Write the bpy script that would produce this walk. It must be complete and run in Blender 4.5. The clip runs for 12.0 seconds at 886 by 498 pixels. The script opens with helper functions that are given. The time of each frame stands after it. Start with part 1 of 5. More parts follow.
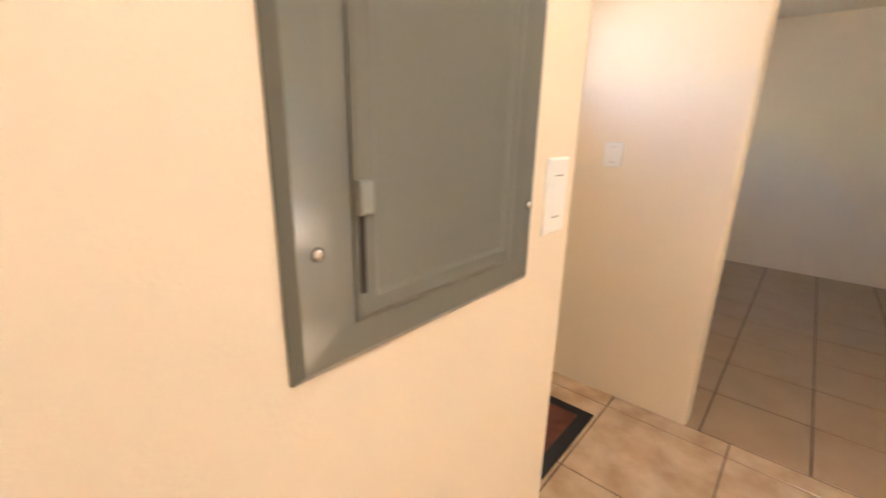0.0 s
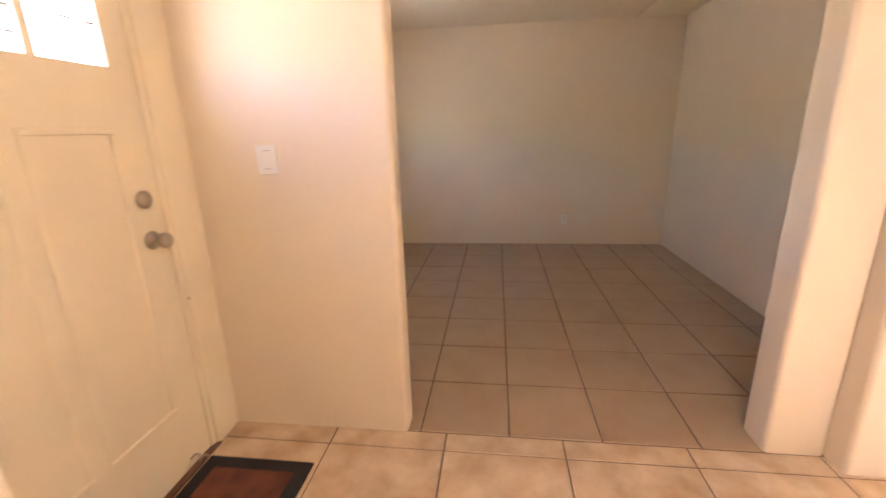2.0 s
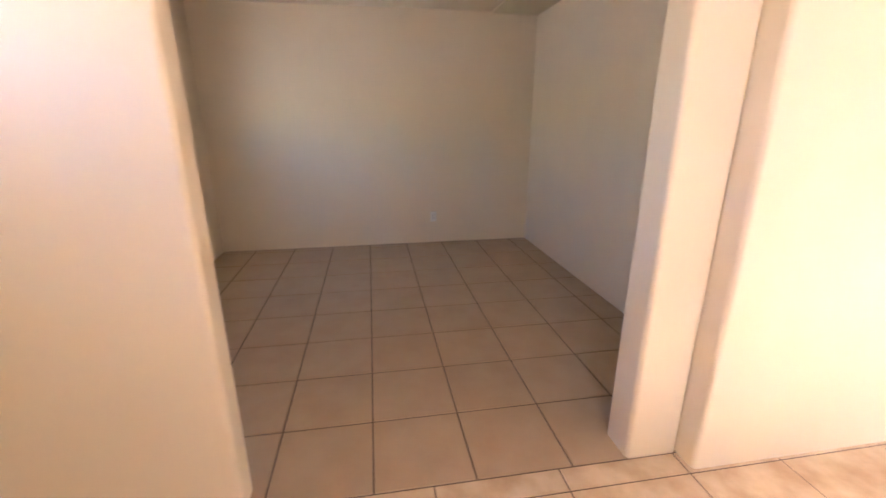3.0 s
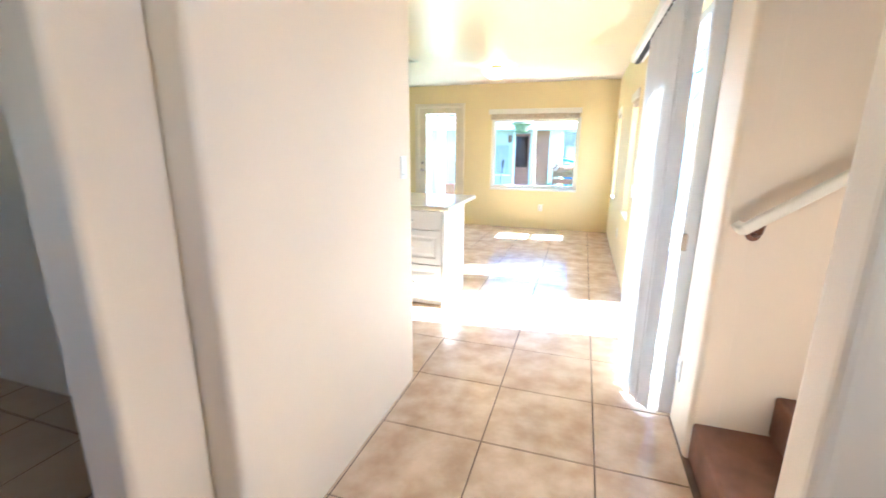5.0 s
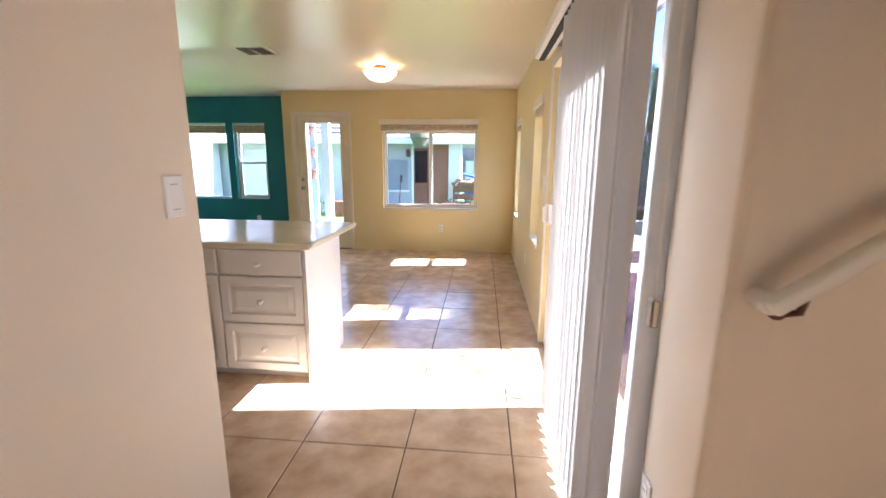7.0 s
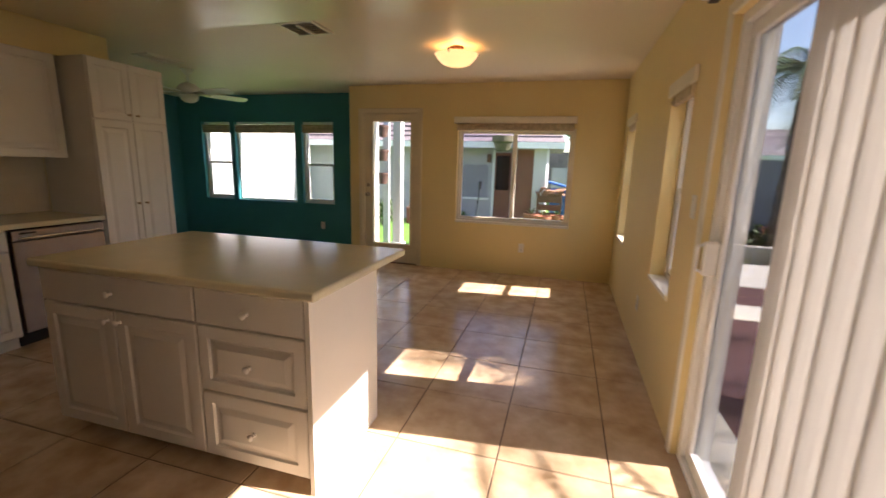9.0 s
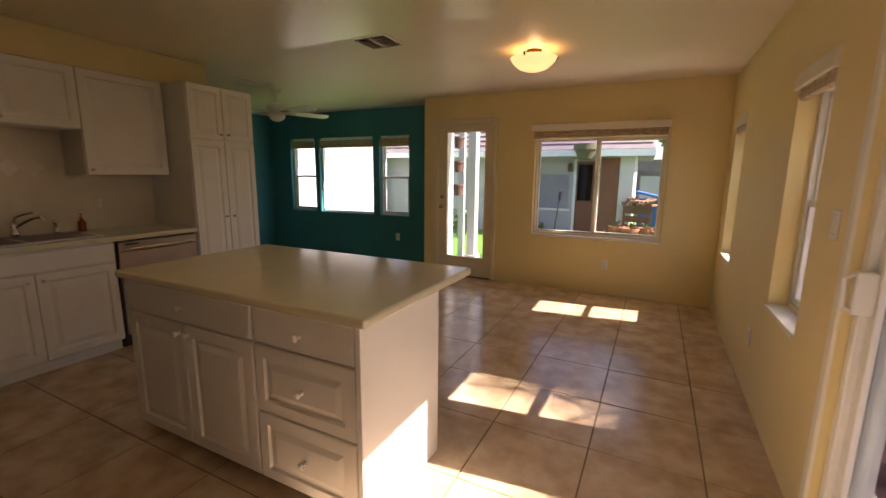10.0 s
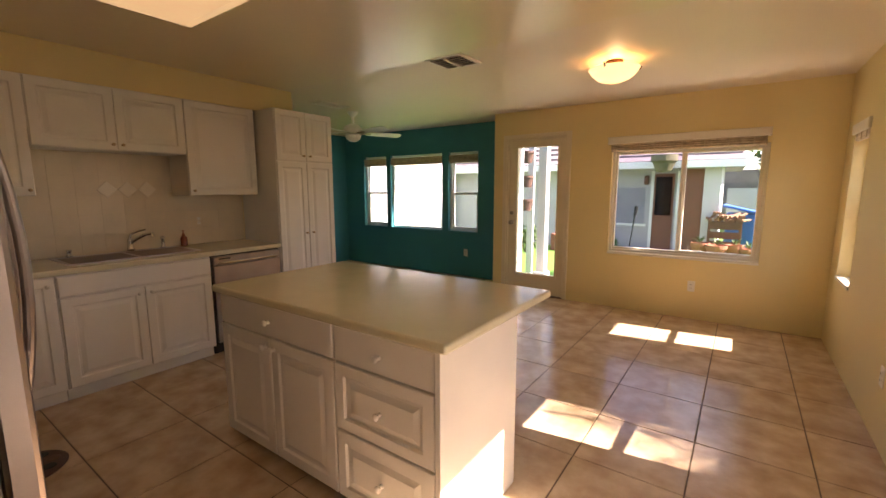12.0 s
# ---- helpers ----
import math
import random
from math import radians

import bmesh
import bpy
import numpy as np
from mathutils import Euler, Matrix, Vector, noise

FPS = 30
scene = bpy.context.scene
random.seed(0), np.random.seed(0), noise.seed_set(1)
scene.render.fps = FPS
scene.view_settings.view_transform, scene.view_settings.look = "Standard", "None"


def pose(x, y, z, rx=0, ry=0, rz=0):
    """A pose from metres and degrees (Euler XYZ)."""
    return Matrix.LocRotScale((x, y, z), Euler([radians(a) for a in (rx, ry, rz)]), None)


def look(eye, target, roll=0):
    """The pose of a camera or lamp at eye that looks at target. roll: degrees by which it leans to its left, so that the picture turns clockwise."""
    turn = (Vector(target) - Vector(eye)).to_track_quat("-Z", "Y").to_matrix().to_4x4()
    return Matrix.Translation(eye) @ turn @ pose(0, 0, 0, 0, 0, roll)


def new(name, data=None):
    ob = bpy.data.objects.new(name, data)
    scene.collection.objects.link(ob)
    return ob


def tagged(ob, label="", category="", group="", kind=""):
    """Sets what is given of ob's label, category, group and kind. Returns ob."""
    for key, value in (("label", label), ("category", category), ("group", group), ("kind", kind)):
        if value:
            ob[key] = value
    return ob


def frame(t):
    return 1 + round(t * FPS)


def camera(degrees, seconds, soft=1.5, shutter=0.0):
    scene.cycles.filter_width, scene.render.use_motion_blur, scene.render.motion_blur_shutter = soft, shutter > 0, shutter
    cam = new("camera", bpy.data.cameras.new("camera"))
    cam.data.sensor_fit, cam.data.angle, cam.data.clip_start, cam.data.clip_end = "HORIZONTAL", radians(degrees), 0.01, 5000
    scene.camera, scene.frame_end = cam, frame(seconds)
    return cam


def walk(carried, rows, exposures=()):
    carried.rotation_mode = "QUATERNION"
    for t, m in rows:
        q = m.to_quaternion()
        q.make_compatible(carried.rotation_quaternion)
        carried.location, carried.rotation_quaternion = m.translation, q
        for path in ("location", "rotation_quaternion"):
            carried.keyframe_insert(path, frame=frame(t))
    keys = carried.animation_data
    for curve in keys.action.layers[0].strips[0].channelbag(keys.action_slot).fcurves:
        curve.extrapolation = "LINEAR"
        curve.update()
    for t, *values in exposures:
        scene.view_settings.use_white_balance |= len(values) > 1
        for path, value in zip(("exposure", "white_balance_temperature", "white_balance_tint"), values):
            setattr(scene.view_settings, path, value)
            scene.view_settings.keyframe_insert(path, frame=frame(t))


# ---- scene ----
cam = camera(92.9, 12.0, shutter=0.4)
PATH = [
    (0, (2.066, 0.158, 1.348), (0.607, -1.091, 0.791), 1.3),
    (0.4, (2.018, 0.212, 1.336), (0.369, -0.791, 0.81), 0.4),
    (1, (1.866, 0.254, 1.335), (0.068, -0.461, 0.828), 0.2),
    (1.6, (1.742, 0.328, 1.34), (-0.13, -0.153, 0.826), -0.1),
    (2, (1.613, 0.339, 1.332), (-0.296, 0.09, 0.792), -1.6),
    (2.5, (1.455, 0.36, 1.341), (-0.471, 0.435, 0.809), -0.1),
    (2.7, (1.375, 0.4, 1.362), (-0.535, 0.559, 0.789), -0.1),
    (4.4, (1.062, 0.72, 1.385), (-0.115, 2.27, 0.94), -0.4),
    (4.5, (1.04, 0.753, 1.388), (-0.015, 2.385, 0.925), -0.3),
    (4.8, (1.002, 0.834, 1.398), (0.26, 2.631, 0.927), -0.0),
    (5, (0.993, 0.869, 1.393), (0.393, 2.716, 0.916), 0.3),
    (5.5, (1.004, 1.099, 1.403), (0.586, 3.004, 0.959), -0.2),
    (5.6, (1.011, 1.168, 1.405), (0.623, 3.078, 0.958), 0.5),
    (6, (1.001, 1.294, 1.394), (0.726, 3.22, 0.928), 0.0),
    (6.5, (0.978, 1.562, 1.402), (0.795, 3.501, 0.946), -0.1),
    (7, (0.97, 1.813, 1.385), (0.795, 3.763, 0.976), 0.4),
    (7.2, (0.968, 1.93, 1.382), (0.778, 3.879, 0.977), 0.7),
    (8.8, (0.847, 2.747, 1.403), (0.406, 4.651, 0.98), 0.6),
    (9, (0.845, 2.828, 1.386), (0.309, 4.714, 0.995), 1.6),
    (9.5, (0.847, 2.973, 1.396), (0.083, 4.787, 1.047), 1.4),
    (10, (0.827, 3.037, 1.394), (-0.054, 4.798, 1.044), 0.6),
    (10.5, (0.791, 3.046, 1.414), (-0.231, 4.731, 1.073), 0.0),
    (11, (0.765, 3.061, 1.409), (-0.289, 4.73, 1.089), 0.3),
    (11.5, (0.752, 3.052, 1.416), (-0.352, 4.692, 1.111), -0.2),
    (12, (0.742, 3.05, 1.418), (-0.403, 4.664, 1.132), -0.1),
]
EXPOSURES = [(0, 5.08, 5900, 16), (0.4, 5.0, 6050, 18), (1, 5.1, 6150, 20), (1.6, 5.15, 6350, 24), (2.0, 5.2, 6350, 27), (2.5, 5.3, 6150, 27), (4.4, 5.15, 4600, 9), (4.6, 5.1, 4600, 9), (5.0, 4.6, 4550, 8), (5.5, 4.33, 4700, 12), (6.0, 3.9, 4950, 13), (6.5, 3.55, 5050, 17), (7.2, 3.26, 5350, 20), (8.8, 2.16, 6600, 23), (9.5, 1.92, 7000, 26), (10, 1.95, 7100, 27), (10.5, 2.27, 7200, 28), (11, 2.57, 7300, 29), (12, 2.6, 7300, 29)]
walk(cam, [(t, look(eye, target, roll)) for t, eye, target, roll in PATH], exposures=EXPOSURES)

# ---- world, sun, large lights ----
SUN_EL = math.atan2(0.985, math.hypot(1, 0.12))
SUN_AZ = math.atan2(0.12, 1.0)
world = bpy.data.worlds.new("sky")
scene.world = world
world.use_nodes = True
wn = world.node_tree.nodes
sky = wn.new("ShaderNodeTexSky")
sky.sky_type, sky.sun_disc = "NISHITA", False
sky.sun_elevation, sky.sun_rotation = SUN_EL, math.pi / 2 - SUN_AZ
world.node_tree.links.new(sky.outputs[0], wn["Background"].inputs[0])
wn["Background"].inputs[1].default_value = 0.12

sun_data = bpy.data.lights.new("sun", "SUN")
sun_data.energy, sun_data.angle, sun_data.color = 5.0, radians(0.5), (1.0, 0.94, 0.85)
sun = new("sun", sun_data)
sun.matrix_world = look((6, 1, 6), (5, 0.88, 5.015))


# ---- materials ----
def mat(name, color, rough=0.5, metal=0.0, vary=0.06, scale=3.0, grain=60.0, bump=0.05, tint=None, rand=0.0, coat=0.0, stain=None):
    m = bpy.data.materials.new(name)
    m.use_nodes = True
    nt = m.node_tree
    N, L = nt.nodes, nt.links
    b = N["Principled BSDF"]
    tc = N.new("ShaderNodeTexCoord")
    geo = N.new("ShaderNodeNewGeometry")
    big, fine = N.new("ShaderNodeTexNoise"), N.new("ShaderNodeTexNoise")
    big.inputs["Scale"].default_value, fine.inputs["Scale"].default_value = scale, grain
    big.inputs["Detail"].default_value, fine.inputs["Detail"].default_value = 6, 3
    L.new(geo.outputs["Position"], big.inputs["Vector"])
    L.new(geo.outputs["Position"], fine.inputs["Vector"])
    mix = N.new("ShaderNodeMix")
    mix.data_type = "RGBA"
    dark = tint or tuple(c * (1 - vary * 3) for c in color)
    mix.inputs[6].default_value = (*dark, 1)
    mix.inputs[7].default_value = (*color, 1)
    ramp = N.new("ShaderNodeValToRGB")
    ramp.color_ramp.elements[0].position, ramp.color_ramp.elements[1].position = stain or (0.25, 0.62)
    L.new(big.outputs["Fac"], ramp.inputs[0])
    L.new(ramp.outputs[0], mix.inputs[0])
    out = mix.outputs[2]
    hsv = N.new("ShaderNodeHueSaturation")
    L.new(out, hsv.inputs["Color"])
    val = N.new("ShaderNodeMath")
    val.operation = "MULTIPLY_ADD"
    val.inputs[1].default_value, val.inputs[2].default_value = vary * 1.2, 1 - vary * 0.6
    L.new(fine.outputs["Fac"], val.inputs[0])
    last = val.outputs[0]
    if rand:
        info = N.new("ShaderNodeObjectInfo")
        r = N.new("ShaderNodeMath")
        r.operation = "MULTIPLY_ADD"
        r.inputs[1].default_value = rand
        L.new(info.outputs["Random"], r.inputs[0])
        L.new(last, r.inputs[2])
        last = r.outputs[0]
    L.new(last, hsv.inputs["Value"])
    L.new(hsv.outputs[0], b.inputs["Base Color"])
    b.inputs["Metallic"].default_value = metal
    rr = N.new("ShaderNodeMath")
    rr.operation = "MULTIPLY_ADD"
    rr.inputs[1].default_value, rr.inputs[2].default_value = 0.03, max(rough - 0.015, 0.02)
    L.new(big.outputs["Fac"], rr.inputs[0])
    L.new(rr.outputs[0], b.inputs["Roughness"])
    if coat:
        b.inputs["Coat Weight"].default_value, b.inputs["Coat Roughness"].default_value = coat, 0.12
    if bump:
        bp = N.new("ShaderNodeBump")
        bp.inputs["Strength"].default_value, bp.inputs["Distance"].default_value = bump, 0.004
        L.new(fine.outputs["Fac"], bp.inputs["Height"])
        L.new(bp.outputs[0], b.inputs["Normal"])
    return m


def glass(name, tint=(0.96, 0.98, 0.97), rough=0.0):
    m = bpy.data.materials.new(name)
    m.use_nodes = True
    nt = m.node_tree
    N, L = nt.nodes, nt.links
    N.remove(N["Principled BSDF"])
    tr, gl, mx, lw = N.new("ShaderNodeBsdfTransparent"), N.new("ShaderNodeBsdfGlossy"), N.new("ShaderNodeMixShader"), N.new("ShaderNodeLayerWeight")
    tr.inputs[0].default_value = (*tint, 1)
    gl.inputs["Roughness"].default_value = rough
    pw, ma = N.new("ShaderNodeMath"), N.new("ShaderNodeMath")
    pw.operation, ma.operation = "POWER", "MULTIPLY_ADD"
    pw.inputs[1].default_value = 5.0
    ma.inputs[1].default_value, ma.inputs[2].default_value = 0.5, 0.025
    L.new(lw.outputs["Facing"], pw.inputs[0])
    L.new(pw.outputs[0], ma.inputs[0])
    L.new(ma.outputs[0], mx.inputs[0])
    L.new(tr.outputs[0], mx.inputs[1])
    L.new(gl.outputs[0], mx.inputs[2])
    L.new(mx.outputs[0], N["Material Output"].inputs[0])
    return m


def glow(name, color, strength):
    m = mat(name, color, 0.3, bump=0)
    b = m.node_tree.nodes["Principled BSDF"]
    b.inputs["Emission Color"].default_value = (*color, 1)
    b.inputs["Emission Strength"].default_value = strength
    return m


YELLOW = mat("warm_yellow_paint", (0.80, 0.65, 0.31), 0.5, vary=0.02, scale=1.2, grain=180, bump=0.12)
GLOSSC = mat("semi_gloss_ceiling_paint", (0.78, 0.66, 0.44), 0.3, vary=0.02, scale=0.8, grain=90, bump=0.05)
CREAM = mat("cream_paint", (0.80, 0.68, 0.50), 0.55, vary=0.02, scale=1.2, grain=180, bump=0.12)
CEIL = mat("ceiling_paint", (0.80, 0.69, 0.52), 0.5, vary=0.02, scale=0.8, grain=140, bump=0.15)
TEAL = mat("teal_paint", (0.045, 0.27, 0.31), 0.5, vary=0.05, scale=1.5, grain=160, bump=0.12)
WHITE = mat("white_lacquer", (0.80, 0.77, 0.70), 0.35, vary=0.015, scale=4, grain=90, bump=0.03)
TRIMW = mat("white_trim", (0.80, 0.75, 0.62), 0.4, vary=0.02, scale=4, grain=120, bump=0.04)
VINYL = mat("white_vinyl", (0.80, 0.80, 0.78), 0.35, vary=0.015, bump=0.02)
DOORP = mat("door_paint", (0.78, 0.68, 0.48), 0.42, vary=0.03, scale=3, grain=90, bump=0.06)
LAMIN = mat("cream_laminate", (0.73, 0.68, 0.48), 0.2, vary=0.02, scale=6, grain=300, bump=0.01, coat=0.3)
SPLASH = mat("pale_splash_tile", (0.72, 0.62, 0.46), 0.25, vary=0.03, scale=5, grain=80, bump=0.04, rand=0.05)
ACCENT = mat("pale_accent_tile", (0.80, 0.72, 0.58), 0.15, vary=0.03, scale=8, grain=60, bump=0.03)
TILE = mat("beige_stone_tile", (0.64, 0.49, 0.325), 0.2, vary=0.09, scale=6.0, grain=30, bump=0.06, tint=(0.45, 0.31, 0.185), rand=0.06, stain=(0.32, 0.66))
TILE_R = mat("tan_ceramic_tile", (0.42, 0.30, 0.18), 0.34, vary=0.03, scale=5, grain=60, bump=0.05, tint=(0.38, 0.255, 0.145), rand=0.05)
GROUT = mat("grey_brown_grout", (0.16, 0.11, 0.075), 0.9, vary=0.12, scale=8, grain=120, bump=0.2)
STEEL = mat("brushed_steel", (0.38, 0.33, 0.30), 0.3, 1.0, vary=0.05, scale=6, grain=200, bump=0.03)
CHROME = mat("chrome", (0.75, 0.74, 0.72), 0.12, 1.0, vary=0.02, bump=0)
BRONZE = mat("oiled_bronze", (0.14, 0.07, 0.045), 0.4, 0.8, vary=0.06, bump=0.03)
BRASSK = mat("satin_nickel", (0.42, 0.36, 0.28), 0.28, 1.0, vary=0.05, bump=0)
GREYP = mat("grey_enamel", (0.15, 0.155, 0.125), 0.28, 0.0, vary=0.03, scale=3, grain=300, bump=0.03, coat=0.3)
LATCH = mat("pale_grey_latch", (0.27, 0.28, 0.24), 0.35, vary=0.03, bump=0)
BLACK = mat("black_rubber", (0.02, 0.018, 0.018), 0.7, vary=0.15, scale=12, grain=150, bump=0.2)
MATB = mat("rust_coir", (0.17, 0.055, 0.03), 0.95, vary=0.15, scale=14, grain=420, bump=0.6)
CARPET = mat("brown_carpet", (0.212, 0.101, 0.057), 0.95, vary=0.12, scale=9, grain=380, bump=0.7)
SHADE = mat("woven_shade", (0.62, 0.50, 0.33), 0.8, vary=0.12, scale=20, grain=260, bump=0.25)
TAPE = mat("shade_tape", (0.60, 0.50, 0.34), 0.8, vary=0.06, scale=20, bump=0.1)
VANE = mat("blind_vane", (0.84, 0.82, 0.77), 0.45, vary=0.015, bump=0.03)
vn = VANE.node_tree
tl, vm = vn.nodes.new("ShaderNodeBsdfTranslucent"), vn.nodes.new("ShaderNodeMixShader")
tl.inputs[0].default_value = (0.76, 0.76, 0.75, 1)
vm.inputs[0].default_value = 0.32
vn.links.new(vn.nodes["Principled BSDF"].outputs[0], vm.inputs[1])
vn.links.new(tl.outputs[0], vm.inputs[2])
vn.links.new(vm.outputs[0], vn.nodes["Material Output"].inputs[0])
PLATE = mat("white_plastic", (0.80, 0.77, 0.70), 0.35, vary=0.01, bump=0)
KNOBT = mat("tan_ceramic_knob", (0.58, 0.44, 0.28), 0.3, vary=0.04, bump=0)
DOORB = mat("red_brown_door", (0.21, 0.075, 0.045), 0.5, vary=0.1, scale=6, grain=70, bump=0.1)
# near-black for dark parts, and for shade painted into slots, vents and gaps
DARK = mat("dark_gap", (0.03, 0.025, 0.02), 0.8, vary=0.1, bump=0)
WOODB = mat("brown_wood", (0.16, 0.075, 0.04), 0.5, vary=0.12, scale=6, grain=70, bump=0.1)
STUCCO = mat("pale_stucco", (0.43, 0.415, 0.43), 0.9, vary=0.05, scale=2, grain=90, bump=0.4)
SIDING = mat("white_siding", (0.52, 0.51, 0.52), 0.6, vary=0.04, scale=3, grain=60, bump=0.1)
FENCEW = mat("white_block_wall", (0.31, 0.33, 0.36), 0.85, vary=0.05, scale=2, grain=60, bump=0.3)
ROOF = mat("roof_tile", (0.20, 0.165, 0.17), 0.8, vary=0.12, scale=3, grain=20, bump=0.3)
GRASS = mat("lawn", (0.12, 0.27, 0.035), 0.9, vary=0.2, scale=3, grain=90, bump=0.6, tint=(0.06, 0.15, 0.02))
LEAF = mat("leaf", (0.07, 0.13, 0.03), 0.5, vary=0.2, scale=3, grain=30, bump=0.1)
FROND = mat("palm_frond", (0.08, 0.14, 0.045), 0.5, vary=0.2, scale=3, grain=30, bump=0.1)
BARK = mat("bark", (0.16, 0.11, 0.075), 0.9, vary=0.15, scale=5, grain=40, bump=0.6)
PAVER = mat("dark_red_paver", (0.075, 0.026, 0.026), 0.8, vary=0.1, scale=4, grain=60, bump=0.3, rand=0.05)
CONC = mat("pale_concrete", (0.55, 0.52, 0.47), 0.85, vary=0.06, scale=3, grain=70, bump=0.3)
TERRA = mat("terracotta", (0.38, 0.14, 0.08), 0.8, vary=0.1, scale=8, grain=60, bump=0.2)
POT = mat("brown_pot", (0.11, 0.055, 0.04), 0.7, vary=0.1, scale=8, bump=0.1)
BLUE = mat("blue_plastic", (0.03, 0.13, 0.42), 0.5, vary=0.06, bump=0.05)
FIREW = mat("split_wood", (0.26, 0.13, 0.075), 0.85, vary=0.15, scale=10, grain=60, bump=0.3)
REDB = mat("red_brick", (0.30, 0.10, 0.07), 0.85, vary=0.1, scale=8, bump=0.2)
WICKER = mat("green_wicker", (0.16, 0.15, 0.08), 0.8, vary=0.15, scale=12, grain=80, bump=0.4)
SOAP = mat("amber_soap", (0.25, 0.06, 0.02), 0.15, vary=0.03, bump=0)
GLASS = glass("clear_glass")
GLASS_B = glass("shaded_glass", (0.80, 0.80, 0.84))
GLASS_S = glass("smoky_door_glass", (0.57, 0.59, 0.60))
GLASS_D = glass("dark_glass", (0.25, 0.24, 0.24))
FROST = glass("textured_glass", (0.97, 0.96, 0.98), 0.12)
BOWL = glow("alabaster_bowl", (1.0, 0.66, 0.28), 0.32)
# glow of the unseen fill lamp added to brighten the hall
HALL_FILL = glow("hall_fill_glow", (1.0, 0.90, 0.78), 2.9)
TUBE = glow("fluorescent_lens", (1.0, 0.72, 0.38), 0.10)


# ---- building helpers ----
def box(bm, x0, x1, y0, y1, z0, z1, bevel=0.0, seg=2):
    m = Matrix.LocRotScale(((x0 + x1) / 2, (y0 + y1) / 2, (z0 + z1) / 2), None, (abs(x1 - x0), abs(y1 - y0), abs(z1 - z0)))
    v = bmesh.ops.create_cube(bm, size=1, matrix=m)["verts"]
    if bevel:
        e = list({e for q in v for e in q.link_edges})
        bmesh.ops.bevel(bm, geom=e, offset=bevel, segments=seg, profile=0.5, affect="EDGES")
    return bm


def cyl(bm, p, q, r, r2=None, n=16):
    p, q = Vector(p), Vector(q)
    d = q - p
    m = Matrix.Translation((p + q) / 2) @ d.to_track_quat("Z", "Y").to_matrix().to_4x4()
    bmesh.ops.create_cone(bm, cap_ends=True, segments=n, radius1=r, radius2=r if r2 is None else r2, depth=d.length, matrix=m)
    return bm


def lathe(bm, profile, m=Matrix(), n=24):
    """Turn a profile of (radius, height) round the z axis."""
    rings = []
    for r, z in profile:
        rings.append([bm.verts.new(m @ Vector((r * math.cos(2 * math.pi * k / n), r * math.sin(2 * math.pi * k / n), z))) for k in range(n)])
    for a, b in zip(rings, rings[1:]):
        for k in range(n):
            bm.faces.new((a[k], a[(k + 1) % n], b[(k + 1) % n], b[k]))
    for ring, flip in ((rings[0], True), (rings[-1], False)):
        bm.faces.new(ring[::-1] if flip else ring)
    return bm


def tube(bm, pts, r, n=10):
    """A round bar swept along a line of points, in one piece."""
    pts = [Vector(p) for p in pts]
    up = Vector((0, 0, 1)) if abs((pts[-1] - pts[0]).normalized().z) < 0.9 else Vector((1, 0, 0))
    prev = None
    for k, p in enumerate(pts):
        d = (pts[min(k + 1, len(pts) - 1)] - pts[max(k - 1, 0)]).normalized()
        a = d.cross(up)
        a = a.normalized() if a.length > 1e-4 else Vector((0, 1, 0))
        e = a.cross(d)
        ring = [bm.verts.new(p + (a * math.cos(2 * math.pi * i / n) + e * math.sin(2 * math.pi * i / n)) * r) for i in range(n)]
        if prev:
            for i in range(n):
                bm.faces.new((prev[i], prev[(i + 1) % n], ring[(i + 1) % n], ring[i]))
        else:
            bm.faces.new(ring[::-1])
        prev = ring
    bm.faces.new(prev)
    return bm


def part(name, bm, material, parent=None, label="", smooth=False):
    bmesh.ops.recalc_face_normals(bm, faces=bm.faces[:])
    me = bpy.data.meshes.new(name)
    bm.to_mesh(me)
    bm.free()
    me.materials.append(material)
    if smooth:
        for p in me.polygons:
            p.use_smooth = True
    ob = new(name, me)
    if parent is not None:
        ob.parent = parent
    if label:
        ob["label"] = label
    return ob


def B(*a, **k):
    return box(bmesh.new(), *a, **k)


def thing(name, at, label, category, group="", kind=""):
    ob = new(name)
    ob.location = at
    ob.empty_display_size = 0.1
    bpy.context.view_layer.update()
    return tagged(ob, label, category, group, kind)


def put(ob, parent):
    """Parent a part that was built in world places."""
    ob.parent = parent
    ob.matrix_parent_inverse = Matrix.Translation(parent.location).inverted()
    return ob


def wp(name, bm, material, parent, label="", smooth=False):
    """A part built in world places under a top-level thing."""
    return put(part(name, bm, material, None, label, smooth), parent)


def sub(name, bm, material, parent, label="", smooth=False):
    """A sub-part built in world places under a part."""
    ob = part(name, bm, material, None, label, smooth)
    ob.parent = parent
    return ob


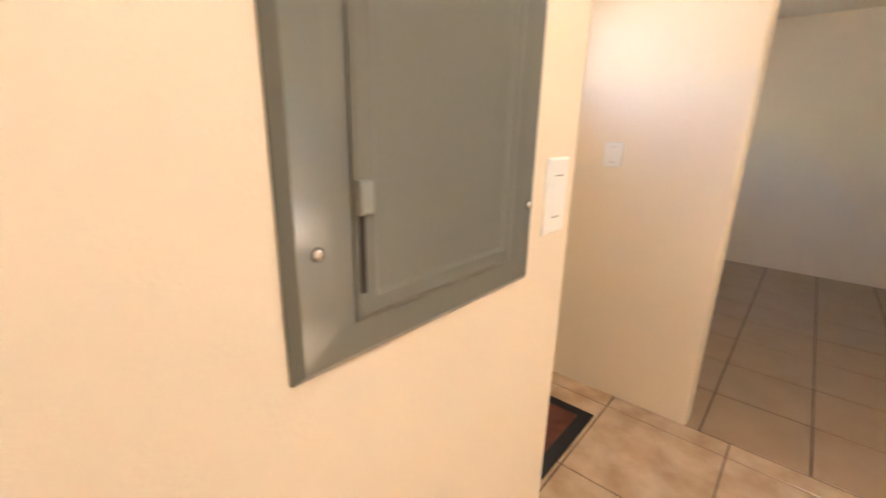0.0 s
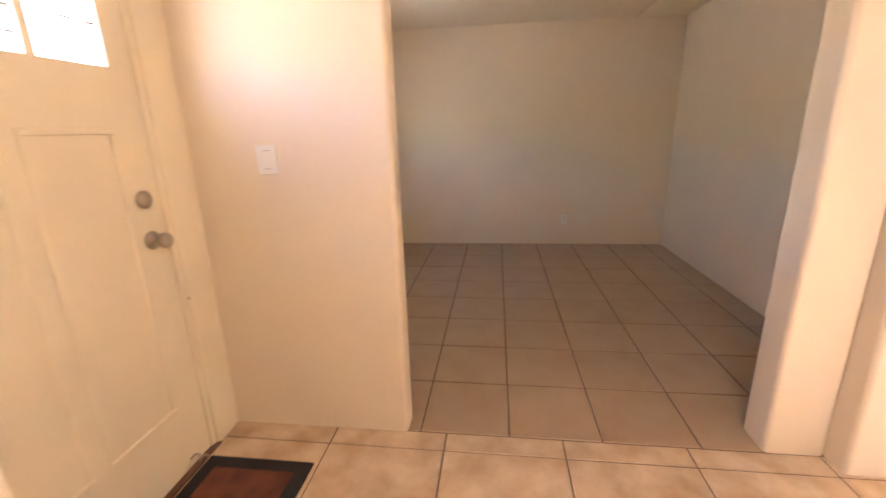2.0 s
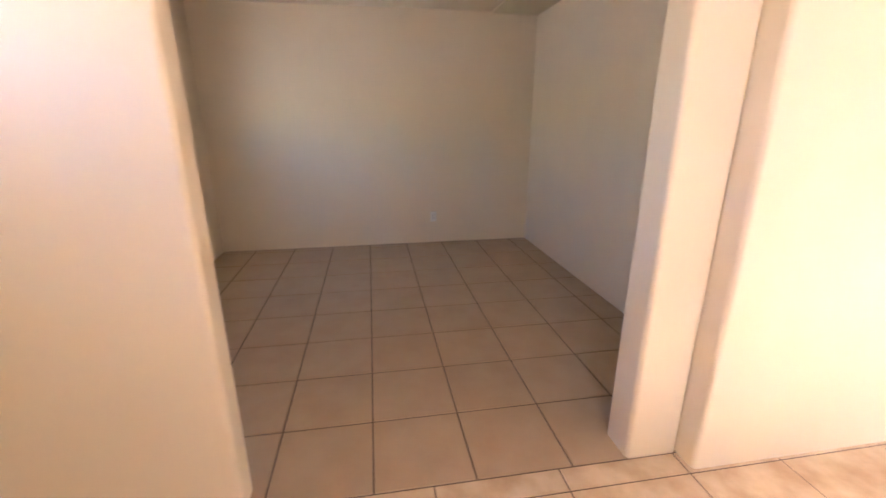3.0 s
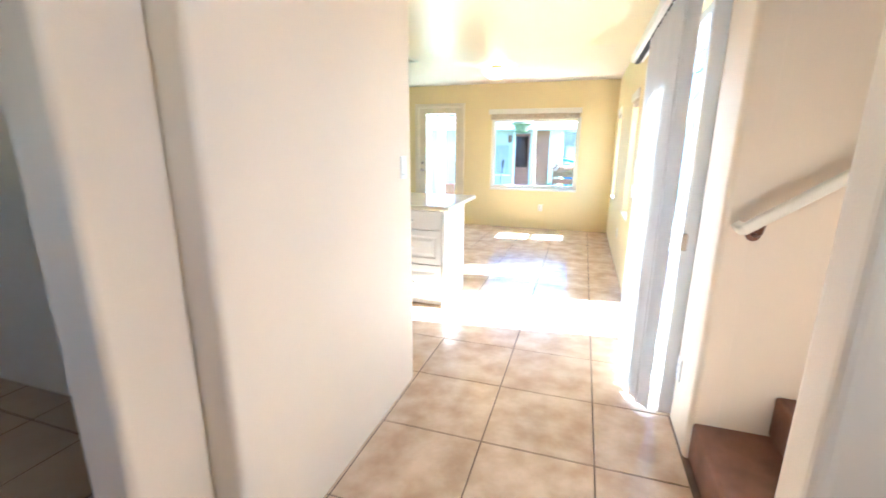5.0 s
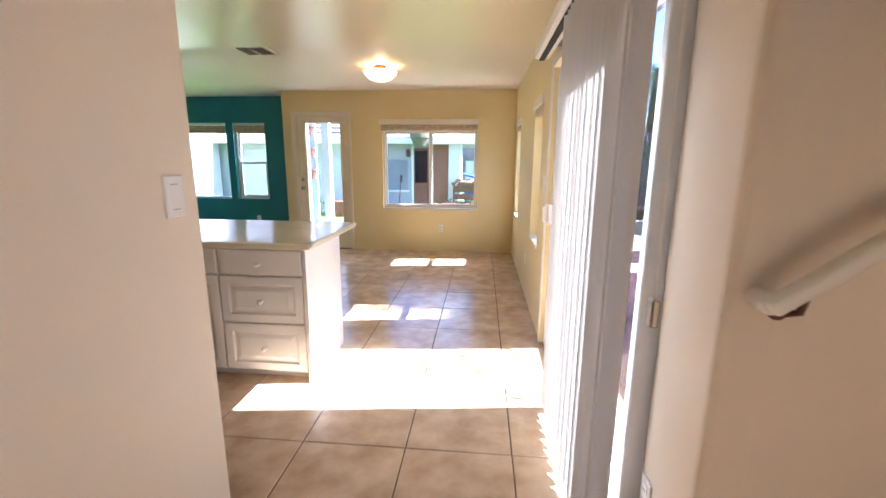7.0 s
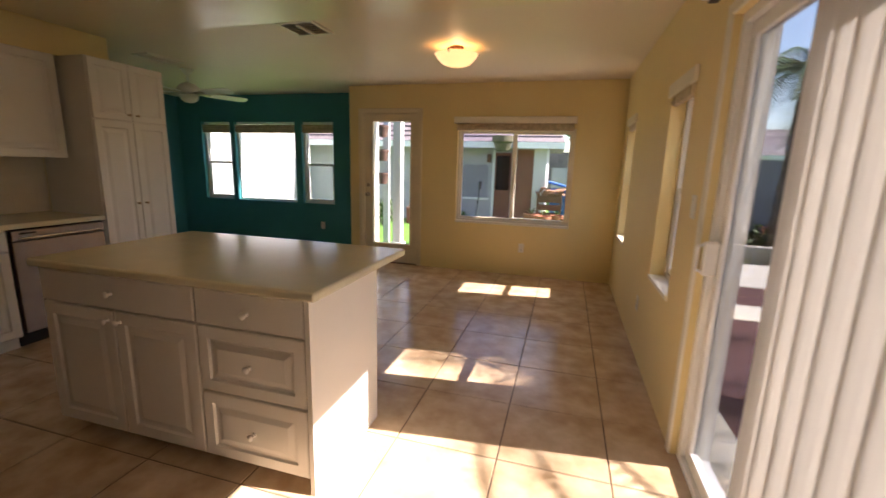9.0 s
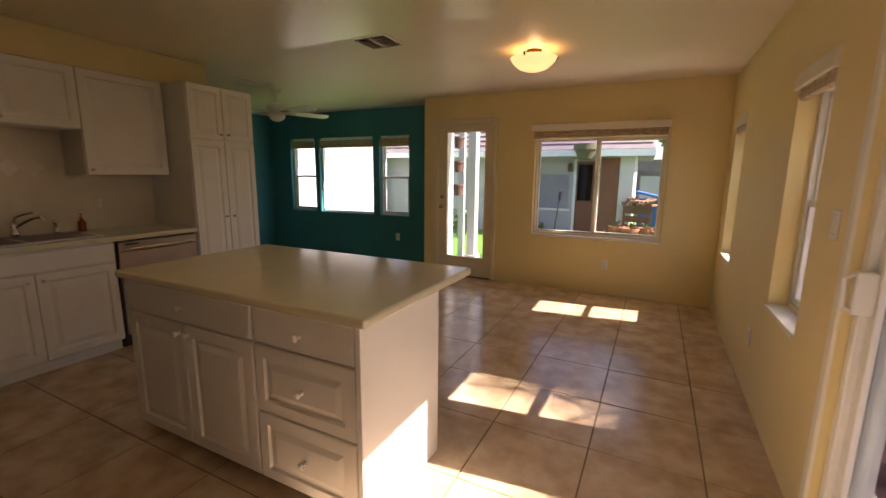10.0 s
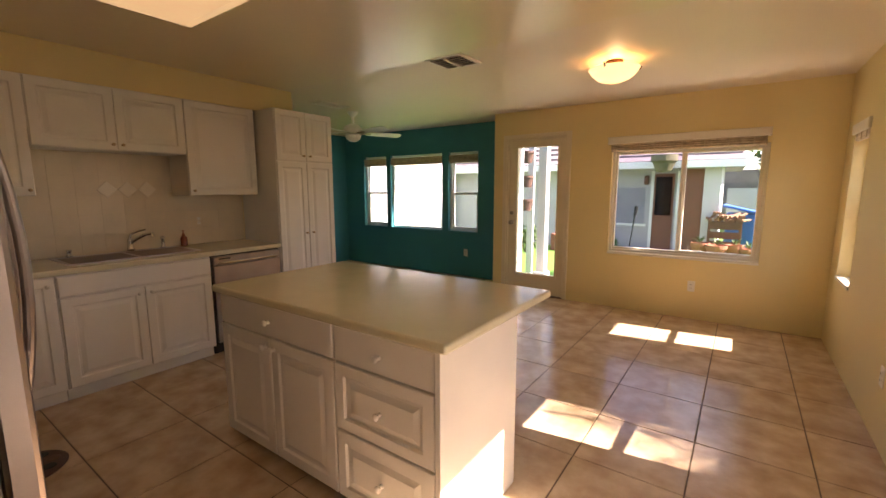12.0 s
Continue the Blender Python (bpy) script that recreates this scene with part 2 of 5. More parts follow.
def wall(name, axis, a0, a1, u0, u1, z0, z1, holes=(), material=None, label="", bevel_ends=0.0):
    """A wall between a0 and a1 across its thickness, from u0 to u1 along it, with openings (u0, u1, z0, z1) right through."""
    us = sorted({u0, u1, *[h[0] for h in holes], *[h[1] for h in holes]})
    zs = sorted({z0, z1, *[h[2] for h in holes], *[h[3] for h in holes]})
    bm = bmesh.new()
    solid = {}
    for i in range(len(us) - 1):
        for j in range(len(zs) - 1):
            uc, zc = (us[i] + us[i + 1]) / 2, (zs[j] + zs[j + 1]) / 2
            solid[i, j] = not any(h[0] < uc < h[1] and h[2] < zc < h[3] for h in holes)
    cache = {}

    def v(u, a, z):
        key = (round(u, 5), round(a, 5), round(z, 5))
        if key not in cache:
            cache[key] = bm.verts.new((a, u, z) if axis == "x" else (u, a, z))
        return cache[key]

    for (i, j), full in solid.items():
        if not full:
            continue
        A, C, D, E = us[i], us[i + 1], zs[j], zs[j + 1]
        for a in (a0, a1):
            bm.faces.new((v(A, a, D), v(C, a, D), v(C, a, E), v(A, a, E)))
        for di, dj, p, q in ((-1, 0, (A, D), (A, E)), (1, 0, (C, D), (C, E)), (0, -1, (A, D), (C, D)), (0, 1, (A, E), (C, E))):
            if not solid.get((i + di, j + dj), False):
                bm.faces.new((v(p[0], a0, p[1]), v(q[0], a0, q[1]), v(q[0], a1, q[1]), v(p[0], a1, p[1])))
    bmesh.ops.recalc_face_normals(bm, faces=bm.faces[:])
    if bevel_ends:
        sharp = [e for e in bm.edges if len(e.link_faces) == 2 and e.calc_face_angle(0) > 1 and abs((e.verts[0].co - e.verts[1].co).normalized().z) > 0.99]
        bmesh.ops.bevel(bm, geom=sharp, offset=bevel_ends, segments=4, profile=0.5, affect="EDGES")
    ob = part(name, bm, material or CREAM)
    return tagged(ob, label, "wall", kind="structure")


# ---- the shell ----
XE, YN, YT, ZC, ZK = 1.45, 8.25, 8.75, 2.40, 2.40
XK, XW = -3.43, -5.6
SL = (3.14, 4.95)
wall("wall_east", "x", XE, XE + 0.16, SL[0], YN + 0.16, -0.12, 2.6,
     [(SL[0], SL[1], -0.12, 2.02), (5.40, 5.94, 0.68, 1.86), (7.40, 7.92, 0.66, 1.86)], material=YELLOW, label="cream yellow plaster wall with openings to the patio", bevel_ends=0.0)
wall("wall_east_near", "x", XE + 0.09, XE + 0.22, 2.797, SL[0], -0.12, 2.6, (), label="cream plaster wall end beside the patio door", bevel_ends=0.025)
wall("wall_north", "y", YN, YN + 0.16, -2.08, XE, -0.12, 2.6, [(-1.90, -1.06, -0.12, 2.07), (-0.54, 0.915, 0.67, 1.85)], material=YELLOW, label="cream yellow painted plaster end wall")
wall("wall_teal", "y", YT, YT + 0.16, XW - 0.16, -2.08, -0.12, 2.6, [(-5.12, -4.55, 0.72, 1.985), (-4.455, -3.315, 0.72, 1.985), (-3.195, -2.635, 0.72, 1.985)], TEAL, "deep teal accent wall with three windows")
wall("wall_teal_return", "x", -2.08, -1.965, YN + 0.16, YT + 0.16, -0.12, 2.6, (), SIDING, "white lap siding return beside the glazed door")
wall("wall_west", "x", XW - 0.16, XW, 6.05, YT, -0.12, 2.6, (), TEAL, "deep teal side wall of the sitting area")
wall("wall_behind_pantry", "y", 5.93, 6.05, XW - 0.16, XK, -0.12, 2.6, (), CREAM, "cream wall behind the pantry")
wall("wall_kitchen", "x", XK - 0.12, XK, 2.355, 5.93, -0.12, 2.6, (), YELLOW, "cream yellow kitchen wall behind the sink")
wall("wall_kitchen_south", "y", 2.235, 2.355, XK - 0.12, -0.165, -0.12, 2.6, (), CREAM, "cream wall between kitchen and tiled room")
wall("wall_corridor", "x", -0.165, 0.095, 1.69, 3.06, -0.12, 2.6, (), CREAM, "cream plaster wall with rounded corners beside the passage", bevel_ends=0.022)
wall("wall_pier", "x", -0.165, -0.005, 1.455, 1.69, -0.12, 2.6, (), CREAM, "cream plaster pier with rounded corners", bevel_ends=0.02)
wall("wall_room_west", "x", -3.49, -3.37, -1.30, 2.235, -0.12, 2.6, (), CREAM, "cream back wall of the empty tiled room")
wall("wall_room_south", "y", -1.30, -1.15, -3.37, -0.12, -0.12, 2.6, [(-2.30, -1.72, 1.15, 1.73)], CREAM, "cream wall with a window")
wall("wall_switch", "x", -0.12, 0.0, -1.30, -0.056, -0.12, 2.6, (), CREAM, "cream plaster wall with a rounded end and a switch", bevel_ends=0.02)
wall("wall_entry", "y", -1.05, -0.90, 0.0, 1.49, -0.12, 2.6, [(0.15, 1.145, -0.12, 2.06)], CREAM, "cream entry wall around the front door")
wall("wall_entry_return", "x", 1.307, 1.43, -0.90, -0.285, -0.12, 2.6, (), CREAM, "cream return wall of the entry alcove", bevel_ends=0.0)
wall("wall_panel", "y", -0.29, -0.17, 1.305, 3.2, -0.12, 2.6, (), CREAM, "cream wall that carries the breaker panel", bevel_ends=0.02)
wall("wall_hall_east", "x", 3.2, 3.32, -0.29, 1.74, -0.12, 2.6, (), CREAM, "cream wall that closes the hall")
wall("wall_stair_near", "y", 1.62, 1.74, 1.40, 4.7, -0.12, 4.2, (), CREAM, "cream plaster wall beside the stair, rounded end", bevel_ends=0.025)
wall("wall_stair_north", "y", 2.7976, 2.92, XE + 0.18, 4.7, -0.12, 4.2, (), CREAM, "cream stair wall that carries the handrail")
wall("wall_stair_end", "x", 4.7, 4.82, 1.62, 2.92, -0.12, 4.2, [(1.95, 2.6, 2.95, 3.85)], CREAM, "cream wall at the head of the stair")


def slab(name, x0, x1, y0, y1, z0, z1, material, label, category):
    return tagged(part(name, B(x0, x1, y0, y1, z0, z1), material), label, category, kind="structure")


slab("ceiling_dining", XW - 0.16, XE, 5.745, YT + 0.16, ZC, ZC + 0.2, CEIL, "cream painted ceiling over the dining and sitting area", "ceiling")
slab("ceiling_kitchen", XK - 0.12, XE, 1.74, 5.745, ZK - 0.012, ZK + 0.18, GLOSSC, "semi-gloss cream ceiling over the kitchen", "ceiling")
slab("ceiling_hall", -0.12, 3.32, -1.05, 1.74, ZK + 0.01, ZK + 0.19, CEIL, "cream painted ceiling over the hall", "ceiling")
slab("ceiling_room", -3.49, -0.12, -1.30, 2.235, ZK + 0.005, ZK + 0.185, CEIL, "cream painted ceiling over the tiled room", "ceiling")
slab("ceiling_stair", XE, 4.82, 1.62, 2.92, 4.2, 4.3, CEIL, "cream ceiling high above the stair", "ceiling")
slab("wall_stair_head", XE - 0.02, XE + 0.1, 1.74, 2.80, ZK, 4.2, CREAM, "cream wall over the foot of the stair", "wall")
slab("soffit", XK, -3.10, 2.36, 5.80, 2.153, ZK - 0.014, YELLOW, "cream yellow soffit over the wall cabinets", "soffit")


# ---- openings: doors and windows ----
def rings(bm, u0, u1, v0, v1, steps, to):
    """A front built of nested rectangles: steps of (inset, depth) from the back to the middle of the face."""
    prev = None
    for inset, d in steps:
        r = [bm.verts.new(to(u, d, v)) for u, v in ((u0 + inset, v0 + inset), (u1 - inset, v0 + inset), (u1 - inset, v1 - inset), (u0 + inset, v1 - inset))]
        if prev:
            for k in range(4):
                bm.faces.new((prev[k], prev[(k + 1) % 4], r[(k + 1) % 4], r[k]))
        else:
            bm.faces.new(r[::-1])
        prev = r
    bm.faces.new(prev)
    return bm


def raised(t, w=0.055):
    return [(0, 0), (0, t - 0.004), (0.004, t), (w, t), (w + 0.008, t - 0.009), (w + 0.020, t - 0.009), (w + 0.045, t - 0.001)]


def plain(t):
    return [(0, 0), (0, t - 0.005), (0.006, t)]


def sash(parent, to, u0, u1, v0, v1, w, d0, d1, material=None, name="window_frame"):
    """A rectangular frame of four bars."""
    bm = bmesh.new()
    for a, b, c, d in ((u0, u1, v0, v0 + w), (u0, u1, v1 - w, v1), (u0, u0 + w, v0 + w, v1 - w), (u1 - w, u1, v0 + w, v1 - w)):
        rings(bm, a, b, c, d, [(0, d0), (0, d1 - 0.004), (0.004, d1)], to)
    return wp(name, bm, material or VINYL, parent)


def pane(parent, to, u0, u1, v0, v1, d, material=None):
    bm = bmesh.new()
    rings(bm, u0, u1, v0, v1, [(0, d - 0.002), (0, d + 0.002)], to)
    ob = wp("pane", bm, material or GLASS, parent)
    ob.visible_shadow = False
    return ob


def face_y(y):
    """Fronts that look towards -y, depth counted outwards from y."""
    return lambda u, d, v: Vector((u, y - d, v))


def face_x(x, sign=1):
    return lambda u, d, v: Vector((x + sign * d, u, v))


# north window with two lights
win = thing("window_1", (0.19, YN + 0.1, 0.67), "white framed sliding window with two lights", "window", kind="structure")
ty = face_y(YN + 0.11)
sash(win, ty, -0.54, 0.915, 0.67, 1.85, 0.03, -0.02, 0.06, TRIMW)
sash(win, ty, -0.51, 0.215, 0.70, 1.82, 0.024, 0.0, 0.035, TRIMW)
sash(win, ty, 0.165, 0.885, 0.70, 1.82, 0.034, 0.0, 0.05, TRIMW)
pane(win, ty, -0.486, 0.191, 0.724, 1.796, 0.012, GLASS_B)
pane(win, ty, 0.199, 0.851, 0.734, 1.786, 0.022)
wp("window_sill", B(-0.54, 0.915, YN - 0.012, YN + 0.05, 0.645, 0.675, bevel=0.006), TRIMW, win)


def shade(u0, u1, z0, z1, to, label, folds=6, rail=True, deep=0.06):
    """A folded woven shade under its head rail."""
    p = to((u0 + u1) / 2, 0.0, z1)
    s = thing("window_shade", p, label, "shade", "window shades")
    if rail:
        wp("valance", rings(bmesh.new(), u0 - 0.03, u1 + 0.03, z1 - 0.055, z1 + 0.025, [(0, 0.0), (0, deep - 0.005), (0.006, deep)], to), TRIMW, s)
    bm = bmesh.new()
    n = 4
    for k in range(n):
        a = z0 + (z1 - 0.05 - z0) * k / n
        b = z0 + (z1 - 0.05 - z0) * (k + 1) / n
        rings(bm, u0, u1, a, b + 0.004, [(0, 0.004), (0.002, 0.022 + 0.006 * (k % 2)), (0.008, 0.034 + 0.006 * (k % 2))], to)
    wp("shade_cloth", bm, SHADE, s)
    for k in range(folds):
        u = u0 + (u1 - u0) * (k + 0.5) / folds
        wp("tape", rings(bmesh.new(), u - 0.006, u + 0.006, z0, z1 - 0.055, [(0, 0.036), (0, 0.043)], to), TAPE, s)
    return s


shade(-0.55, 0.885, 1.825, 1.965, face_y(YN - 0.002), "folded beige woven shade under a white valance", 7)

# teal wall windows
ty = face_y(YT + 0.11)
for name, u0, u1, hung in (("window_2", -5.12, -4.55, True), ("window_3", -4.455, -3.315, False), ("window_4", -3.195, -2.635, True)):
    w = thing(name, ((u0 + u1) / 2, YT + 0.1, 0.72), "white framed window in the teal wall" + (", single hung" if hung else ", fixed picture pane"), "window", kind="structure")
    sash(w, ty, u0, u1, 0.72, 1.985, 0.035, -0.02, 0.05)
    if hung:
        sash(w, ty, u0 + 0.035, u1 - 0.035, 0.755, 1.345, 0.032, 0.0, 0.035)
        sash(w, ty, u0 + 0.035, u1 - 0.035, 1.325, 1.95, 0.025, -0.015, 0.012)
        pane(w, ty, u0 + 0.067, u1 - 0.067, 0.787, 1.313, 0.015)
        pane(w, ty, u0 + 0.06, u1 - 0.06, 1.35, 1.925, 0.0)
    else:
        pane(w, ty, u0 + 0.035, u1 - 0.035, 0.755, 1.95, 0.015)
    wp("window_sill", B(u0, u1, YT - 0.01, YT + 0.05, 0.70, 0.725, bevel=0.005), TEAL, w)
    shade(u0 + 0.01, u1 - 0.01, 1.815, 1.99, face_y(YT + 0.035), "short beige woven shade in the teal wall window", 0, rail=False)

# east windows
tx = face_x(XE + 0.13, -1)
for name, u0, u1, z0 in (("window_5", 5.40, 5.94, 0.68), ("window_6", 7.40, 7.92, 0.66)):
    w = thing(name, (XE + 0.1, (u0 + u1) / 2, z0), "tall narrow white single-hung window, half raised light", "window", kind="structure")
    sash(w, tx, u0, u1, z0, 1.86, 0.035, -0.02, 0.04)
    sash(w, tx, u0 + 0.035, u1 - 0.035, z0 + 0.035, 1.28, 0.035, 0.0, 0.03)
    sash(w, tx, u0 + 0.035, u1 - 0.035, 1.25, 1.825, 0.028, -0.015, 0.01)
    pane(w, tx, u0 + 0.07, u1 - 0.07, z0 + 0.07, 1.245, 0.012)
    pane(w, tx, u0 + 0.06, u1 - 0.06, 1.278, 1.80, 0.0)
    wp("window_sill", B(XE - 0.012, XE + 0.10, u0 - 0.01, u1 + 0.01, z0 - 0.022, z0 + 0.006, bevel=0.005), TRIMW, w)
    s = shade(u0 + 0.005, u1 - 0.005, 1.79, 1.90, face_x(XE + 0.035, -1), "folded beige woven shade over the narrow window", 3, deep=0.055)

# tiled room window, behind the walker's view
w = thing("window_7", (-1.9, -1.22, 0.9), "white framed window of the tiled room", "window", kind="structure")
tr = lambda u, d, v: Vector((u, -1.23 + d, v))
sash(w, tr, -2.30, -1.72, 1.15, 1.73, 0.03, -0.02, 0.04)
pane(w, tr, -2.27, -1.75, 1.18, 1.70, 0.0)

# unseen stair window, added high above the landing to brighten the stair
w = thing("stair_fill_window", (4.76, 2.27, 2.95), "unseen white framed window added high over the stair for daylight", "window", kind="structure")
sash(w, face_x(4.78, -1), 1.95, 2.6, 2.95, 3.85, 0.035, -0.02, 0.04)
pane(w, face_x(4.78, -1), 1.985, 2.565, 2.985, 3.815, 0.0)

# glazed garden door
gd = thing("door_1", (-1.48, YN + 0.05, 0.0), "cream door with one tall clear glass light, closed", "door", kind="structure")
ty = face_y(YN + 0.07)
bm = bmesh.new()
X0, X1, ZT = -1.865, -1.095, 2.035
G = (-1.745, -1.190, 0.27, 1.945)
for a, b, c, d in ((X0, G[0], 0.012, ZT), (G[1], X1, 0.012, ZT), (G[0], G[1], 0.012, G[2]), (G[0], G[1], G[3], ZT)):
    rings(bm, a, b, c, d, [(0, 0), (0, 0.044)], ty)
wp("door_leaf", bm, DOORP, gd)
sash(gd, ty, G[0] - 0.018, G[1] + 0.018, G[2] - 0.018, G[3] + 0.018, 0.024, 0.0, 0.054, DOORP, "glazing_bead")
pane(gd, ty, G[0], G[1], G[2], G[3], 0.022)
for z, r in ((1.085, 0.026), (0.957, 0.028)):
    k = wp("lock_rose" if z > 1 else "door_knob", lathe(bmesh.new(), [(0.005, 0), (r, 0.0), (r, 0.008), (r * 0.5, 0.012), (r * 0.45, 0.03), (r * 0.9, 0.04), (r, 0.052), (r * 0.6, 0.062), (0.004, 0.064)] if z < 1 else [(0.004, 0), (r, 0), (r, 0.012), (0.012, 0.016), (0.004, 0.018)],
           Matrix.Translation((-1.815, YN + 0.026, z)) @ Matrix.Rotation(math.pi / 2, 4, "X")), BRASSK, gd, "satin nickel lock", True)


def casing(parent, to, u0, u1, z1, w, d, material=None):
    for a, b, c, e in ((u0 - w, u0, 0.0, z1 + w), (u1, u1 + w, 0.0, z1 + w), (u0, u1, z1, z1 + w)):
        wp("casing", rings(bmesh.new(), a, b, c, e, [(0, 0.0), (0, d - 0.005), (0.008, d)], to), material or TRIMW, parent)


fr = thing("trim_garden_door", (-1.48, YN, 0.0), "cream painted door casing", "door trim", kind="structure")
casing(fr, face_y(YN), -1.885, -1.075, 2.05, 0.055, 0.014, DOORP)
for a_, b_, c_, d_ in ((-1.90, -1.868, 0.0, 2.07), (-1.092, -1.06, 0.0, 2.07), (-1.868, -1.092, 2.038, 2.07)):
    wp("jamb", B(a_, b_, YN + 0.002, YN + 0.15, c_, d_), DOORP, fr)
wp("threshold", B(-1.90, -1.06, YN - 0.01, YN + 0.14, -0.02, 0.012, bevel=0.004), WOODB, fr, "dark wood threshold")

# front door
fd = thing("door_2", (0.645, -0.95, 0.0), "cream panelled front door with small glass lights, closed", "door", kind="structure")
tf = lambda u, d, v: Vector((u, -0.955 + d, v))
X0, X1, ZT = 0.19, 1.105, 2.03
cols = [(0.285, 0.505), (0.535, 0.755), (0.785, 1.005)]
rows_ = [(1.56, 1.785), (1.81, 1.93)]
bm = bmesh.new()
us = sorted([X0, X1] + [c for p in cols for c in p])
zs = sorted([0.012, ZT] + [c for p in rows_ for c in p])
for i in range(len(us) - 1):
    for j in range(len(zs) - 1):
        uc, zc = (us[i] + us[i + 1]) / 2, (zs[j] + zs[j + 1]) / 2
        if not (any(a < uc < b for a, b in cols) and any(a < zc < b for a, b in rows_)):
            rings(bm, us[i], us[i + 1], zs[j], zs[j + 1], [(0, 0), (0, 0.044)], tf)
wp("door_leaf", bm, DOORP, fd)
for a, b in ((0.32, 0.62), (0.675, 0.975)):
    sash(fd, tf, a, b, 0.285, 1.37, 0.022, 0.036, 0.050, DOORP, "moulding")
for a, b in cols:
    for c, d in rows_:
        pane(fd, tf, a, b, c, d, 0.022, FROST)
        for k in range(3):
            z = c + (d - c) * (k + 0.5) / 3 + 0.01 * ((a * 37 + k) % 2 - 0.5)
            wp("leading", rings(bmesh.new(), a, a + (b - a) * (0.35 + 0.2 * k), z, z + 0.006, [(0, 0.018), (0, 0.030)], tf), GREYP, fd)
for z in (1.124, 0.975):
    prof = [(0.004, 0), (0.032, 0), (0.032, 0.010), (0.022, 0.018), (0.012, 0.02), (0.004, 0.021)] if z > 1 else [(0.004, 0), (0.034, 0), (0.034, 0.006), (0.014, 0.012), (0.013, 0.034), (0.027, 0.044), (0.030, 0.058), (0.022, 0.07), (0.004, 0.073)]
    wp("deadbolt" if z > 1 else "door_knob", lathe(bmesh.new(), prof, Matrix.Translation((0.262, -0.911, z)) @ Matrix.Rotation(-math.pi / 2, 4, "X")), BRASSK, fd, "satin nickel lock", True)
wp("hinge_screw", lathe(bmesh.new(), [(0.002, 0), (0.006, 0), (0.004, 0.004), (0.001, 0.005)], Matrix.Translation((0.17, -0.889, 0.71)) @ Matrix.Rotation(-math.pi / 2, 4, "X"), 8), BRASSK, fd)
bm = bmesh.new()
tube(bm, [Vector((0.30 + 0.012 * math.cos(k * 0.9), -0.905 + 0.006 * k, 0.055 + 0.012 * math.sin(k * 0.9))) for k in range(12)], 0.003, 6)
wp("door_stop", bm, BRASSK, fd)
fr2 = thing("trim_front_door", (0.645, -0.9, 0.0), "cream painted door casing and dark threshold", "door trim", kind="structure")
casing(fr2, lambda u, d, v: Vector((u, -0.9 + d, v)), 0.165, 1.13, 2.045, 0.135, 0.012, DOORP)
for a_, b_, c_, d_ in ((0.15, 0.187, 0.0, 2.06), (1.108, 1.145, 0.0, 2.06), (0.187, 1.108, 2.033, 2.06)):
    wp("jamb", B(a_, b_, -1.045, -0.902, c_, d_), DOORP, fr2)
wp("threshold", B(0.15, 1.145, -1.05, -0.885, -0.02, 0.014, bevel=0.004), WOODB, fr2, "dark wood threshold")

# sliding patio door
sd = thing("door_3", (XE + 0.08, 3.94, 0.0), "white vinyl sliding glass patio door, closed", "door", kind="structure")
tx = face_x(XE + 0.15, -1)
sash(sd, tx, SL[0], SL[1], -0.02, 2.02, 0.045, -0.01, 0.12)
sash(sd, tx, 4.00, SL[1] - 0.04, 0.025, 1.975, 0.06, 0.055, 0.095)
sash(sd, tx, SL[0] + 0.04, 4.075, 0.025, 1.975, 0.05, 0.0, 0.04)
pane(sd, tx, 4.06, SL[1] - 0.10, 0.085, 1.915, 0.075, GLASS_S)
pane(sd, tx, SL[0] + 0.09, 4.025, 0.075, 1.925, 0.02, GLASS_S)
wp("meeting_stile", rings(bmesh.new(), 4.002, 4.058, 0.086, 1.914, [(0, 0.096), (0, 0.102), (0.003, 0.105)], tx), PLATE, sd)
hd = wp("door_handle", B(XE - 0.005, XE + 0.055, 4.865, 4.90, 0.94, 1.09, bevel=0.008), PLATE, sd, "white plastic pull handle")
bm = bmesh.new()
tube(bm, [Vector((XE - 0.002, 4.883, 0.955)), Vector((XE - 0.032, 4.865, 0.965)), Vector((XE - 0.036, 4.865, 1.065)), Vector((XE - 0.002, 4.883, 1.08))], 0.008)
wp("grip", bm, PLATE, sd)
fr3 = thing("trim_patio_door", (XE, 3.94, 0.0), "narrow cream trim around the patio door", "door trim", kind="structure")
for a, b, c, d in ((SL[1], SL[1] + 0.05, 0.0, 2.07), (SL[0], SL[1], 2.02, 2.07)):
    wp("casing", rings(bmesh.new(), a, b, c, d, [(0, 0), (0, 0.008), (0.004, 0.012)], face_x(XE, -1)), TRIMW, fr3)

